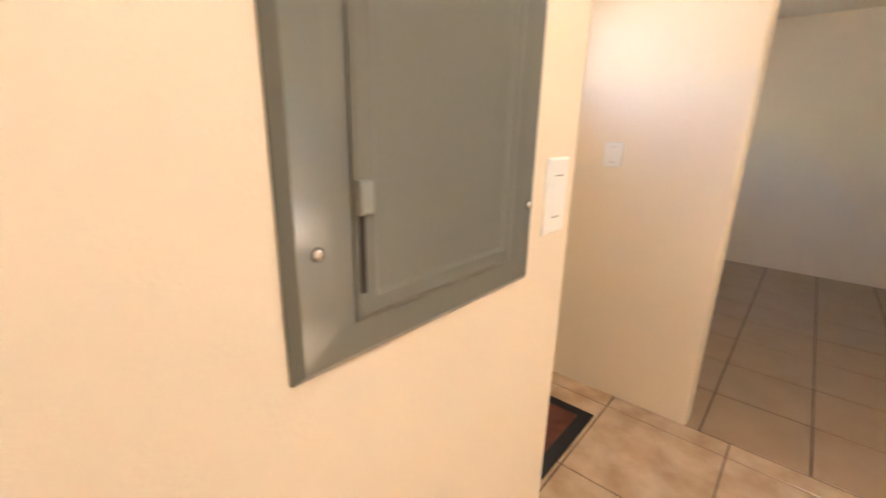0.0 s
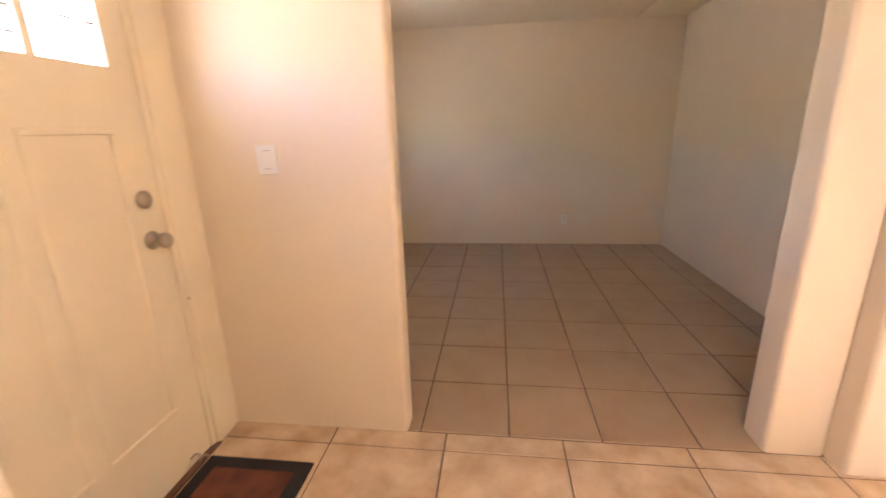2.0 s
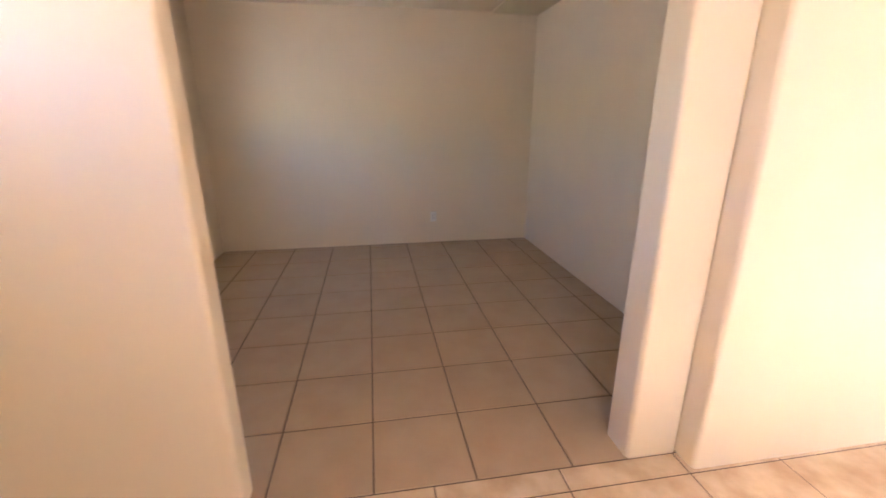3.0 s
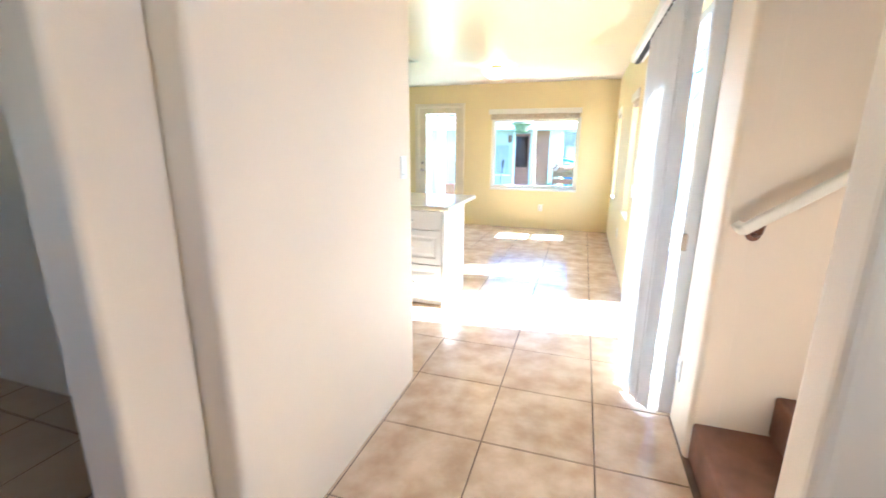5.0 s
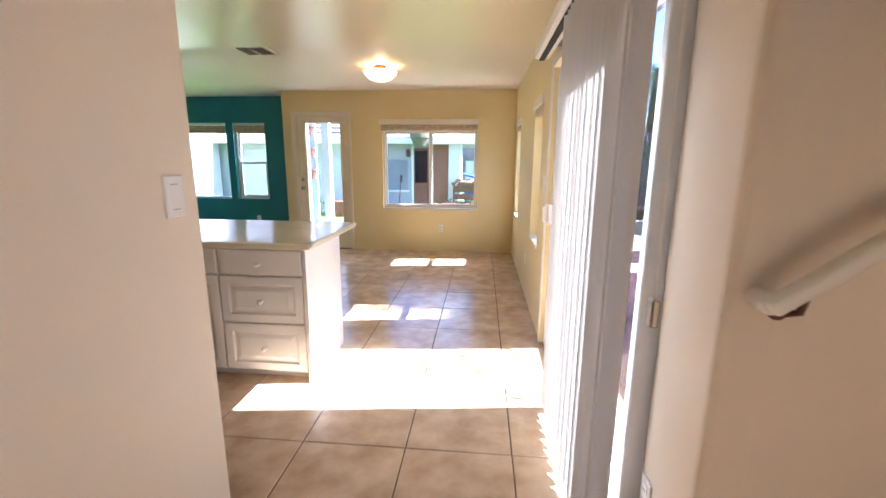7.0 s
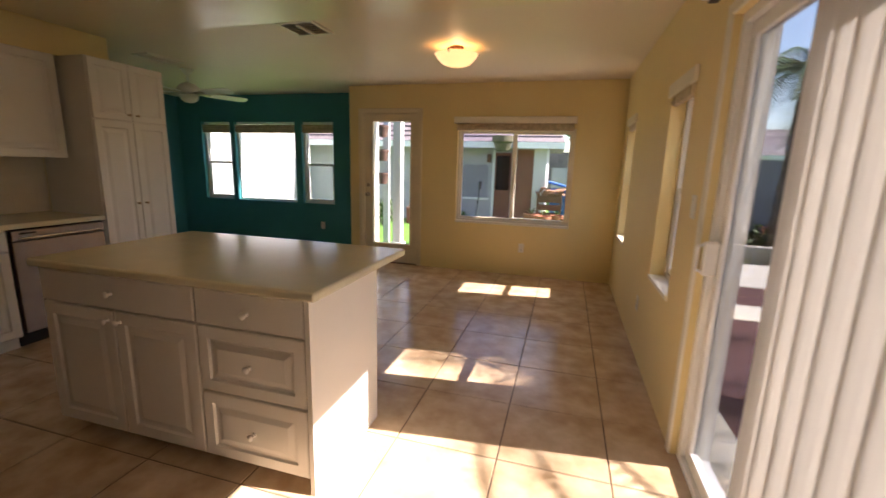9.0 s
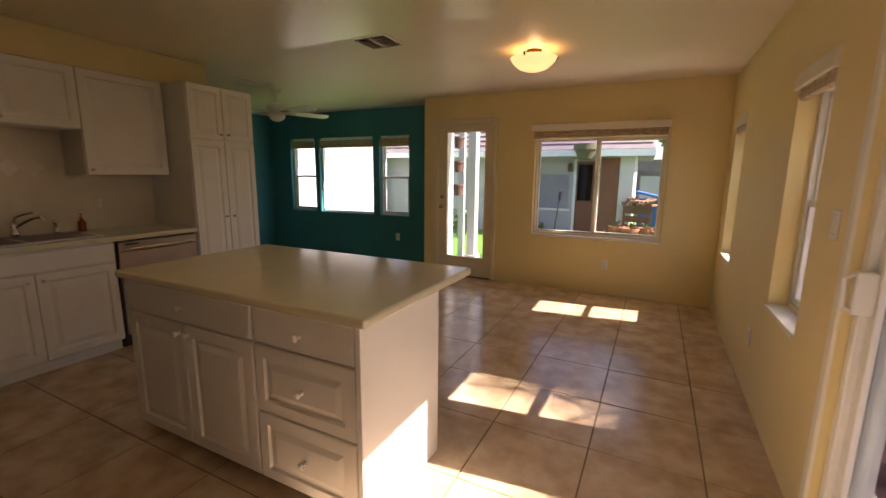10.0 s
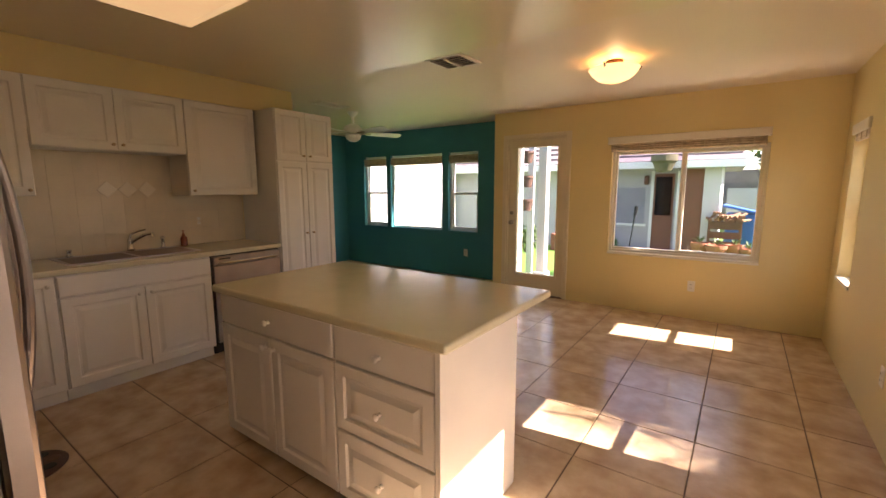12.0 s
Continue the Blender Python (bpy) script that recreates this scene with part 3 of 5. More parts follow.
# vertical blinds
vb = thing("vertical_blind", (1.36, 3.6, 2.06), "white vertical vane blind drawn aside, with its rail and cord", "blind")
wp("head_rail", B(1.305, 1.40, 3.00, 4.90, 2.06, 2.125, bevel=0.006), PLATE, vb)
# raised dark strip in place of the shade inside the rail's slot
wp("rail_slot", B(1.335, 1.37, 3.02, 4.905, 2.052, 2.061), DARK, vb)
wp("bracket", B(1.35, XE + 0.0, 4.70, 4.74, 2.09, 2.13, bevel=0.004), STEEL, vb)
NV = 12
for k in range(NV):
    x, y = (1.392, 3.112) if k == 0 else (1.352, 3.085 + 0.0795 * k)
    turn = radians(-51 if k == 0 else -66 + 4 * math.sin(k * 1.7))
    bm = bmesh.new()
    cols_ = []
    for i in range(7):
        s = -0.0445 + 0.089 * i / 6
        c = 0.010 * (1 - (2 * s / 0.089) ** 2)
        cols_.append([Vector((x + s * math.cos(turn) - c * math.sin(turn), y + s * math.sin(turn) + c * math.cos(turn) + o, z)) for o in (0, 0.0016) for z in (0.035 + 0.004 * (k % 3), 2.055)])
    vs = [[bm.verts.new(p) for p in c] for c in cols_]
    for a, b in zip(vs, vs[1:]):
        bm.faces.new((a[0], b[0], b[1], a[1]))
        bm.faces.new((a[2], a[3], b[3], b[2]))
        bm.faces.new((a[0], a[2], b[2], b[0]))
        bm.faces.new((a[1], b[1], b[3], a[3]))
    bm.faces.new((vs[0][0], vs[0][1], vs[0][3], vs[0][2]))
    bm.faces.new((vs[-1][0], vs[-1][2], vs[-1][3], vs[-1][1]))
    wp("vane", bm, VANE, vb, smooth=False)
bm = bmesh.new()
for o in (-0.006, 0.006):
    tube(bm, [Vector((1.45, 2.985 + o, 2.06)), Vector((1.452, 2.98 + o, 1.5)), Vector((1.455, 2.975 + o * 0.6, 1.01))], 0.0016, 6)
wp("cord", bm, PLATE, vb)
wp("cord_weight", B(1.443, 1.467, 2.957, 2.993, 0.935, 1.015, bevel=0.006), BRASSK, vb, "tan cord weight")


# ---- kitchen ----
def knob(parent, at, axis, material=None, r=0.015):
    rot = Matrix.Rotation(math.pi / 2, 4, "X") if axis == "-y" else Matrix.Rotation(math.pi / 2, 4, "Y")
    return wp("knob", lathe(bmesh.new(), [(0.002, 0), (r * 0.75, 0), (r * 0.45, 0.008), (r * 0.45, 0.014), (r, 0.021), (r * 1.05, 0.027), (r * 0.6, 0.033), (0.002, 0.034)], Matrix.Translation(at) @ rot, 16), material or PLATE, parent, smooth=True)


IY = 4.187
isl = thing("kitchen_island", (-0.87, 4.5, 0.0), "white kitchen island cabinet with drawers and two doors", "kitchen island")
wp("body", B(-1.55, -0.085, IY, 4.76, 0.07, 0.865, bevel=0.003), WHITE, isl)
wp("plinth", B(-1.52, -0.09, IY + 0.06, 4.74, 0.0, 0.07), WHITE, isl)
wp("end_panel", B(-0.085, -0.062, IY - 0.022, 4.775, 0.0, 0.866, bevel=0.002), WHITE, isl)
ti = face_y(IY)
TD = 0.02
fronts = [("drawer_front", -1.54, -0.628, 0.70, 0.855, plain(TD)), ("drawer_front", -0.617, -0.092, 0.70, 0.855, plain(TD)),
          ("drawer_front", -0.617, -0.092, 0.395, 0.69, raised(TD, 0.05)), ("drawer_front", -0.617, -0.092, 0.075, 0.385, raised(TD, 0.05)),
          ("cabinet_door", -1.54, -1.095, 0.075, 0.69, raised(TD)), ("cabinet_door", -1.085, -0.628, 0.075, 0.69, raised(TD))]
for nm, a, b, c, d, st in fronts:
    wp(nm, rings(bmesh.new(), a, b, c, d, st, ti), WHITE, isl)
for x, z in ((-1.09, 0.775), (-0.357, 0.77), (-0.357, 0.535), (-0.357, 0.225), (-1.125, 0.645), (-1.055, 0.645)):
    knob(isl, (x, IY - TD, z), "-y")
tagged(part("island_countertop", B(-1.565, -0.018, 4.135, 5.07, 0.866, 0.905, bevel=0.012, seg=4), LAMIN), "pale cream laminate island countertop with rounded edge", "countertop")

# base units on the west wall
XF = -2.82
tk = face_x(XF)


def base_unit(y0, y1, label, doors, drawer=None):
    u = thing("base_cabinet", (-3.12, (y0 + y1) / 2, 0.0), label, "cabinet", "kitchen base cabinets")
    wp("body", B(XK + 0.004, XF, y0 + 0.001, y1 - 0.001, 0.09, 0.865, bevel=0.002), WHITE, u)
    wp("plinth", B(XK + 0.01, XF - 0.05, y0 + 0.002, y1 - 0.002, 0.0, 0.09), WHITE, u)
    top = 0.855
    if drawer:
        wp("drawer_front", rings(bmesh.new(), y0 + 0.006, y1 - 0.006, 0.72, 0.855, plain(0.02), tk), WHITE, u)
        top = 0.708
    n = len(doors)
    for k, side in enumerate(doors):
        a = y0 + 0.006 + (y1 - y0 - 0.012) * k / n
        b = y0 + 0.006 + (y1 - y0 - 0.012) * (k + 1) / n
        wp("cabinet_door", rings(bmesh.new(), a + 0.002, b - 0.002, 0.10, top, raised(0.02), tk), WHITE, u)
        knob(u, (XF + 0.02, b - 0.04 if side == "r" else a + 0.04, top - 0.05), "+x", r=0.012)
    return u


base_unit(2.75, 3.28, "white base cabinet with a raised panel door", ["r"])
base_unit(3.28, 3.765, "narrow white base cabinet with a raised panel door", ["r"])
base_unit(3.765, 4.735, "white sink base cabinet with two raised panel doors", ["r", "l"], True)
tagged(part("kitchen_countertop", B(XK + 0.002, XF + 0.035, 2.36, 5.385, 0.866, 0.905, bevel=0.01, seg=3), LAMIN), "pale cream laminate worktop with rounded edge", "countertop")

dw = thing("dishwasher", (-3.1, 5.06, 0.0), "stainless steel dishwasher with a bar handle", "dishwasher")
wp("body", B(XK + 0.01, XF - 0.02, 4.745, 5.38, 0.09, 0.86), DARK, dw)
wp("door_panel", B(XF - 0.02, XF + 0.015, 4.755, 5.372, 0.11, 0.775, bevel=0.005), STEEL, dw)
wp("control_panel", B(XF - 0.02, XF + 0.018, 4.755, 5.372, 0.78, 0.852, bevel=0.006), STEEL, dw)
wp("vent_strip", B(XF + 0.014, XF + 0.0195, 4.80, 4.90, 0.825, 0.838), DARK, dw)
bm = bmesh.new()
tube(bm, [Vector((XF + 0.015, 4.80, 0.80)), Vector((XF + 0.05, 4.82, 0.80)), Vector((XF + 0.05, 5.31, 0.80)), Vector((XF + 0.015, 5.33, 0.80))], 0.011)
wp("handle", bm, CHROME, dw)
wp("kick_plate", B(XK + 0.02, XF - 0.06, 4.75, 5.375, 0.0, 0.09), DARK, dw)

pn = thing("pantry_cabinet", (-3.1, 5.72, 0.0), "tall white pantry cabinet with four panelled doors", "cabinet")
wp("body", B(XK + 0.004, XF, 5.395, 6.05, 0.09, 2.15, bevel=0.003), WHITE, pn)
wp("plinth", B(XK + 0.01, XF - 0.05, 5.40, 6.04, 0.0, 0.09), WHITE, pn)
for a, b, s in ((5.40, 5.72, "r"), (5.726, 6.045, "l")):
    for c, d in ((0.10, 1.668), (1.68, 2.142)):
        wp("cabinet_door", rings(bmesh.new(), a, b, c, d, raised(0.02, 0.05), tk), WHITE, pn)
        knob(pn, (XF + 0.02, b - 0.035 if s == "r" else a + 0.035, c + 0.05 if c > 1 else 0.98), "+x", KNOBT, 0.011)

XU = -3.10
tu = face_x(XU)


def wall_unit(y0, y1, z0, doors, label):
    u = thing("wall_cabinet", (-3.27, (y0 + y1) / 2, z0), label, "cabinet", "kitchen wall cabinets")
    wp("body", B(XK + 0.004, XU, y0 + 0.001, y1 - 0.001, z0, 2.152, bevel=0.002), WHITE, u)
    n = len(doors)
    for k, s in enumerate(doors):
        a = y0 + 0.003 + (y1 - y0 - 0.006) * k / n
        b = y0 + 0.003 + (y1 - y0 - 0.006) * (k + 1) / n
        wp("cabinet_door", rings(bmesh.new(), a + 0.002, b - 0.002, z0 + 0.003, 2.145, raised(0.02), tu), WHITE, u)
        knob(u, (XU + 0.02, b - 0.03 if s == "r" else a + 0.03, z0 + 0.04), "+x", KNOBT, 0.011)
    return u


wall_unit(3.25, 3.79, 1.37, ["r"], "white wall cabinet with a raised panel door")
wall_unit(3.79, 4.745, 1.70, ["r", "l"], "short white wall cabinet with two doors over the sink")
wall_unit(4.745, 5.365, 1.36, ["l"], "white wall cabinet with one wide panel door")

# sink, tap, soap
sk = thing("kitchen_sink", (-3.12, 4.25, 0.87), "double bowl steel sink set in the worktop", "sink")
bm = bmesh.new()
x0, x1, y0, y1, yc = -3.37, -2.90, 3.86, 4.72, 4.29
for a, b, c, d in ((x0, x1, y0, y0 + 0.025), (x0, x1, y1 - 0.025, y1), (x0, x0 + 0.07, y0 + 0.025, y1 - 0.025), (x1 - 0.025, x1, y0 + 0.025, y1 - 0.025), (x0 + 0.07, x1 - 0.025, yc - 0.012, yc + 0.012)):
    box(bm, a, b, c, d, 0.9045, 0.912)
wp("rim", bm, STEEL, sk)
# no hollow: flat dark plates carry the shade of the two bowls
for a, b in ((y0 + 0.025, yc - 0.012), (yc + 0.012, y1 - 0.025)):
    wp("bowl", B(x0 + 0.07, x1 - 0.025, a, b, 0.9052, 0.9085), BRONZE, sk, "flat dark sheet in place of the shaded steel bowl")
ft = thing("kitchen_tap", (-3.335, 4.36, 0.912), "chrome kitchen tap with a single lever", "tap")
wp("base", lathe(bmesh.new(), [(0.004, 0), (0.028, 0), (0.027, 0.02), (0.022, 0.03), (0.021, 0.08), (0.017, 0.10), (0.004, 0.105)], Matrix.Translation((-3.335, 4.36, 0.911))), CHROME, ft, smooth=True)
bm = bmesh.new()
tube(bm, [Vector((-3.335, 4.36, 0.97)), Vector((-3.28, 4.39, 1.01)), Vector((-3.20, 4.43, 1.05)), Vector((-3.14, 4.455, 1.06)), Vector((-3.13, 4.46, 1.03))], 0.012)
wp("spout", bm, CHROME, ft)
bm = bmesh.new()
tube(bm, [Vector((-3.335, 4.36, 1.01)), Vector((-3.33, 4.37, 1.05)), Vector((-3.30, 4.42, 1.075)), Vector((-3.28, 4.46, 1.085))], 0.008)
wp("lever", bm, CHROME, ft)
for nm, y, h, mt, lb in (("air_gap_cap", 3.97, 0.055, CHROME, "small chrome air gap cap on the sink"), ("side_spray", 4.60, 0.10, CHROME, "chrome side spray standing at the sink")):
    t = thing(nm, (-3.335, y, 0.912), lb, "sink fitting")
    wp("body", lathe(bmesh.new(), [(0.004, 0), (0.022, 0), (0.02, 0.012), (0.014, 0.02), (0.013, h * 0.7), (0.018, h * 0.8), (0.016, h), (0.004, h + 0.003)], Matrix.Translation((-3.335, y, 0.911))), mt, t, smooth=True)
sp = thing("soap_bottle", (-3.36, 4.78, 0.905), "small amber soap bottle with a pump", "bottle")
wp("bottle", lathe(bmesh.new(), [(0.004, 0), (0.026, 0), (0.027, 0.01), (0.027, 0.075), (0.012, 0.092), (0.011, 0.10), (0.004, 0.101)], Matrix.Translation((-3.36, 4.78, 0.905))), SOAP, sp, smooth=True)
wp("pump", lathe(bmesh.new(), [(0.003, 0), (0.012, 0), (0.012, 0.012), (0.004, 0.014), (0.004, 0.03), (0.012, 0.032), (0.011, 0.04), (0.003, 0.041)], Matrix.Translation((-3.36, 4.78, 1.006))), TERRA, sp, smooth=True)

# fridge at the near end of the kitchen
fg = thing("refrigerator", (-0.75, 2.78, 0.0), "stainless steel refrigerator with bowed handles", "refrigerator")
wp("body", B(-1.28, -0.37, 2.44, 3.16, 0.02, 1.76, bevel=0.01), GREYP, fg)
for a, b in ((-1.28, -0.828), (-0.822, -0.37)):
    wp("upper_door", B(a, b, 3.16, 3.22, 0.70, 1.755, bevel=0.012), STEEL, fg)
wp("freezer_drawer", B(-1.28, -0.37, 3.16, 3.22, 0.06, 0.69, bevel=0.012), STEEL, fg)
for x in (-0.88, -0.77):
    bm = bmesh.new()
    tube(bm, [Vector((x, 3.215 + 0.085 * math.sin(math.pi * k / 10) ** 0.6, 0.74 + 0.95 * k / 10)) for k in range(11)], 0.013, 12)
    wp("handle", bm, STEEL, fg)
    for z in (0.75, 1.68):
        wp("handle_mount", B(x - 0.014, x + 0.014, 3.215, 3.25, z - 0.02, z + 0.03, bevel=0.004), CHROME, fg)
wp("grille", B(-1.26, -0.39, 2.5, 3.15, 0.0, 0.02), BLACK, fg)

# ---- ceiling things ----
lp = thing("ceiling_lamp", (-0.17, 6.66, ZC), "amber glass bowl ceiling lamp with bronze canopy, lit", "lamp")
M = Matrix.Translation((-0.17, 6.66, 0))
wp("canopy", lathe(bmesh.new(), [(0.004, ZC - 0.035), (0.05, ZC - 0.033), (0.065, ZC - 0.015), (0.065, ZC - 0.001), (0.004, ZC)], M), BRONZE, lp, smooth=True)
wp("shade", lathe(bmesh.new(), [(0.005, ZC - 0.165), (0.06, ZC - 0.16), (0.12, ZC - 0.138), (0.165, ZC - 0.10), (0.19, ZC - 0.06), (0.185, ZC - 0.058), (0.155, ZC - 0.095), (0.11, ZC - 0.13), (0.05, ZC - 0.152), (0.005, ZC - 0.157)], M, 40), BOWL, lp, "amber alabaster glass bowl", True)
for k in range(3):
    a = 2 * math.pi * k / 3 + 0.4
    wp("clip", cyl(bmesh.new(), (-0.17 + 0.183 * math.cos(a), 6.66 + 0.183 * math.sin(a), ZC - 0.075), (-0.17 + 0.20 * math.cos(a), 6.66 + 0.20 * math.sin(a), ZC - 0.05), 0.007), BRONZE, lp)
    wp("rod", cyl(bmesh.new(), (-0.17 + 0.05 * math.cos(a), 6.66 + 0.05 * math.sin(a), ZC - 0.03), (-0.17 + 0.19 * math.cos(a), 6.66 + 0.19 * math.sin(a), ZC - 0.055), 0.004), BRONZE, lp)
pl = bpy.data.lights.new("bulb", "POINT")
pl.energy, pl.color, pl.shadow_soft_size = 0.55, (1.0, 0.72, 0.36), 0.05
new("bulb", pl).location = (-0.17, 6.66, ZC - 0.075)

fl = thing("fluorescent_fixture", (-1.4, 4.07, ZK), "wraparound fluorescent ceiling fixture, lit", "lamp")
bm = bmesh.new()
rings(bm, -1.95, -0.73, 3.66, 4.34, [(0, 0), (0, 0.02), (0.03, 0.07), (0.10, 0.09)], lambda u, d, v: Vector((u, v, ZK - d)))
wp("diffuser", bm, TUBE, fl, "milky acrylic lens", False)


def ceiling_vent(x0, x1, y0, y1, z, n, along, label):
    v = thing("ceiling_vent", ((x0 + x1) / 2, (y0 + y1) / 2, z), label, "vent", "ceiling vents")
    to = lambda u, d, w: Vector((u, w, z - d))
    bm = bmesh.new()
    for a, b, c, d in ((x0, x1, y0, y0 + 0.03), (x0, x1, y1 - 0.03, y1), (x0, x0 + 0.03, y0 + 0.03, y1 - 0.03), (x1 - 0.03, x1, y0 + 0.03, y1 - 0.03)):
        rings(bm, a, b, c, d, [(0, 0), (0, 0.010), (0.004, 0.014)], to)
    wp("frame", bm, TRIMW, v)
    # dark sheet stands in for the shade of the duct
    wp("backing", B(x0 + 0.03, x1 - 0.03, y0 + 0.03, y1 - 0.03, z - 0.003, z - 0.001), DARK, v)
    for k in range(n):
        if along == "x":
            y = y0 + 0.03 + (y1 - y0 - 0.06) * (k + 0.5) / n
            bm = bmesh.new()
            box(bm, x0 + 0.03, x1 - 0.03, -0.013, 0.013, -0.0012, 0.0012)
            bmesh.ops.transform(bm, matrix=Matrix.Translation((0, y, z - 0.012)) @ Matrix.Rotation(radians(35), 4, "X"), verts=bm.verts[:])
        else:
            x = x0 + 0.03 + (x1 - x0 - 0.06) * (k + 0.5) / n
            bm = bmesh.new()
            box(bm, -0.013, 0.013, y0 + 0.03, y1 - 0.03, -0.0012, 0.0012)
            bmesh.ops.transform(bm, matrix=Matrix.Translation((x, 0, z - 0.012)) @ Matrix.Rotation(radians(35), 4, "Y"), verts=bm.verts[:])
        wp("slat", bm, TRIMW, v)
    wp("divider", B((x0 + x1) / 2 - 0.008, (x0 + x1) / 2 + 0.008, y0 + 0.03, y1 - 0.03, z - 0.024, z - 0.004), TRIMW, v)
    return v


ceiling_vent(-1.35, -1.03, 5.755, 6.075, ZC, 6, "x", "square white ceiling register with a dark sheet behind its slats")
ceiling_vent(-3.45, -3.24, 6.30, 6.72, ZC, 5, "y", "narrow white ceiling register")
for x, y in ((-2.60, 3.92), (-2.64, 4.39)):
    s = thing("ceiling_sprinkler", (x, y, ZK), "small dark recessed ceiling fitting", "fitting", "ceiling fittings")
    wp("cap", lathe(bmesh.new(), [(0.004, ZK - 0.012), (0.03, ZK - 0.010), (0.045, ZK - 0.004), (0.046, ZK - 0.0005), (0.004, ZK)], Matrix.Translation((x, y, 0))), BRASSK, s, smooth=True)

# fill lamp added out of view; no hall fixture is known
hl = thing("hall_fill_lamp", (1.65, 0.85, ZK), "unseen round fill lamp added to the hall ceiling, lit", "lamp")
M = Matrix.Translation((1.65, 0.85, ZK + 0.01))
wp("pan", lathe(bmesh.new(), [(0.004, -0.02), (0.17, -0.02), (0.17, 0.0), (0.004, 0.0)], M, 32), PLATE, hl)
wp("shade", lathe(bmesh.new(), [(0.004, -0.10), (0.07, -0.094), (0.12, -0.07), (0.15, -0.021), (0.004, -0.0205)], M, 32), HALL_FILL, hl, "glowing dome of the added fill lamp", True)

FX, FY = -3.50, 7.0
cf = thing("ceiling_fan", (FX, FY, ZC), "white five blade ceiling fan with a light, at rest", "ceiling fan")
M = Matrix.Translation((FX, FY, 0))
wp("canopy", lathe(bmesh.new(), [(0.004, ZC - 0.06), (0.03, ZC - 0.06), (0.07, ZC - 0.01), (0.07, ZC), (0.004, ZC)], M), PLATE, cf, smooth=True)
wp("down_rod", cyl(bmesh.new(), (FX, FY, ZC - 0.17), (FX, FY, ZC - 0.055), 0.013), PLATE, cf)
wp("motor", lathe(bmesh.new(), [(0.004, ZC - 0.29), (0.06, ZC - 0.29), (0.11, ZC - 0.26), (0.12, ZC - 0.21), (0.08, ZC - 0.17), (0.03, ZC - 0.15), (0.004, ZC - 0.149)], M), PLATE, cf, smooth=True)
wp("light_bowl", lathe(bmesh.new(), [(0.004, ZC - 0.38), (0.05, ZC - 0.37), (0.09, ZC - 0.34), (0.105, ZC - 0.29), (0.004, ZC - 0.289)], M), PLATE, cf, smooth=True)
for k in range(5):
    a = 2 * math.pi * k / 5 - 0.12
    R = Matrix.Translation((FX, FY, ZC - 0.265)) @ Matrix.Rotation(a, 4, "Z") @ Matrix.Rotation(radians(-14), 4, "X")
    bm = bmesh.new()
    rim = [(0.19, -0.048), (0.40, -0.062), (0.62, -0.068), (0.665, -0.05), (0.68, 0.0), (0.665, 0.05), (0.62, 0.068), (0.40, 0.062), (0.19, 0.048)]
    lo = [bm.verts.new((u, v, -0.004)) for u, v in rim]
    hi = [bm.verts.new((u, v, 0.004)) for u, v in rim]
    bm.faces.new(lo[::-1])
    bm.faces.new(hi)
    for i in range(len(rim)):
        j = (i + 1) % len(rim)
        bm.faces.new((lo[i], lo[j], hi[j], hi[i]))
    bmesh.ops.transform(bm, matrix=R, verts=bm.verts[:])
    bl = wp("blade", bm, PLATE, cf)
    bm = box(bmesh.new(), 0.10, 0.24, -0.018, 0.018, -0.010, -0.004)
    bmesh.ops.transform(bm, matrix=R, verts=bm.verts[:])
    sub("blade_arm", bm, BRASSK, bl)


# ---- plates, panel, mat ----
def cover_plate(name, centre, normal, w, h, label, kind):
    p = thing(name, centre, label, "switch" if kind != "outlet" else "outlet", "wall plates")
    c = Vector(centre)
    if normal == "+x":
        to = lambda u, d, v: Vector((c.x + d, c.y + u, c.z + v))
    elif normal == "-x":
        to = lambda u, d, v: Vector((c.x - d, c.y + u, c.z + v))
    elif normal == "-y":
        to = lambda u, d, v: Vector((c.x + u, c.y - d, c.z + v))
    else:
        to = lambda u, d, v: Vector((c.x + u, c.y + d, c.z + v))
    wp("plate", rings(bmesh.new(), -w / 2, w / 2, -h / 2, h / 2, [(0, 0), (0, 0.004), (0.004, 0.007)], to), PLATE, p)
    if kind == "rocker":
        n = max(1, round(w / 0.06) - 0) if w > 0.1 else 1
        for k in range(n):
            u = (k - (n - 1) / 2) * 0.046
            wp("rocker", rings(bmesh.new(), u - 0.0165, u + 0.0165, -0.033, 0.033, [(0, 0.006), (0, 0.0072), (0.001, 0.0078)], to), PLATE, p)
            wp("seam", rings(bmesh.new(), u - 0.014, u + 0.014, 0.0345, 0.0362, [(0, 0.006), (0, 0.0076)], to), GREYP, p)
            wp("seam", rings(bmesh.new(), u - 0.014, u + 0.014, -0.0362, -0.0345, [(0, 0.006), (0, 0.0076)], to), GREYP, p)
    else:
        for v in (-0.02, 0.02):
            s = wp("socket", rings(bmesh.new(), -0.016, 0.016, v - 0.013, v + 0.013, [(0, 0.006), (0, 0.009), (0.004, 0.010)], to), PLATE, p)
            for u in (-0.006, 0.006):
                # raised dark strips paint the shade of the socket openings
                sub("slot", rings(bmesh.new(), u - 0.0012, u + 0.0012, v - 0.005, v + 0.005, [(0, 0.0095), (0, 0.0106)], to), DARK, s)
    return p


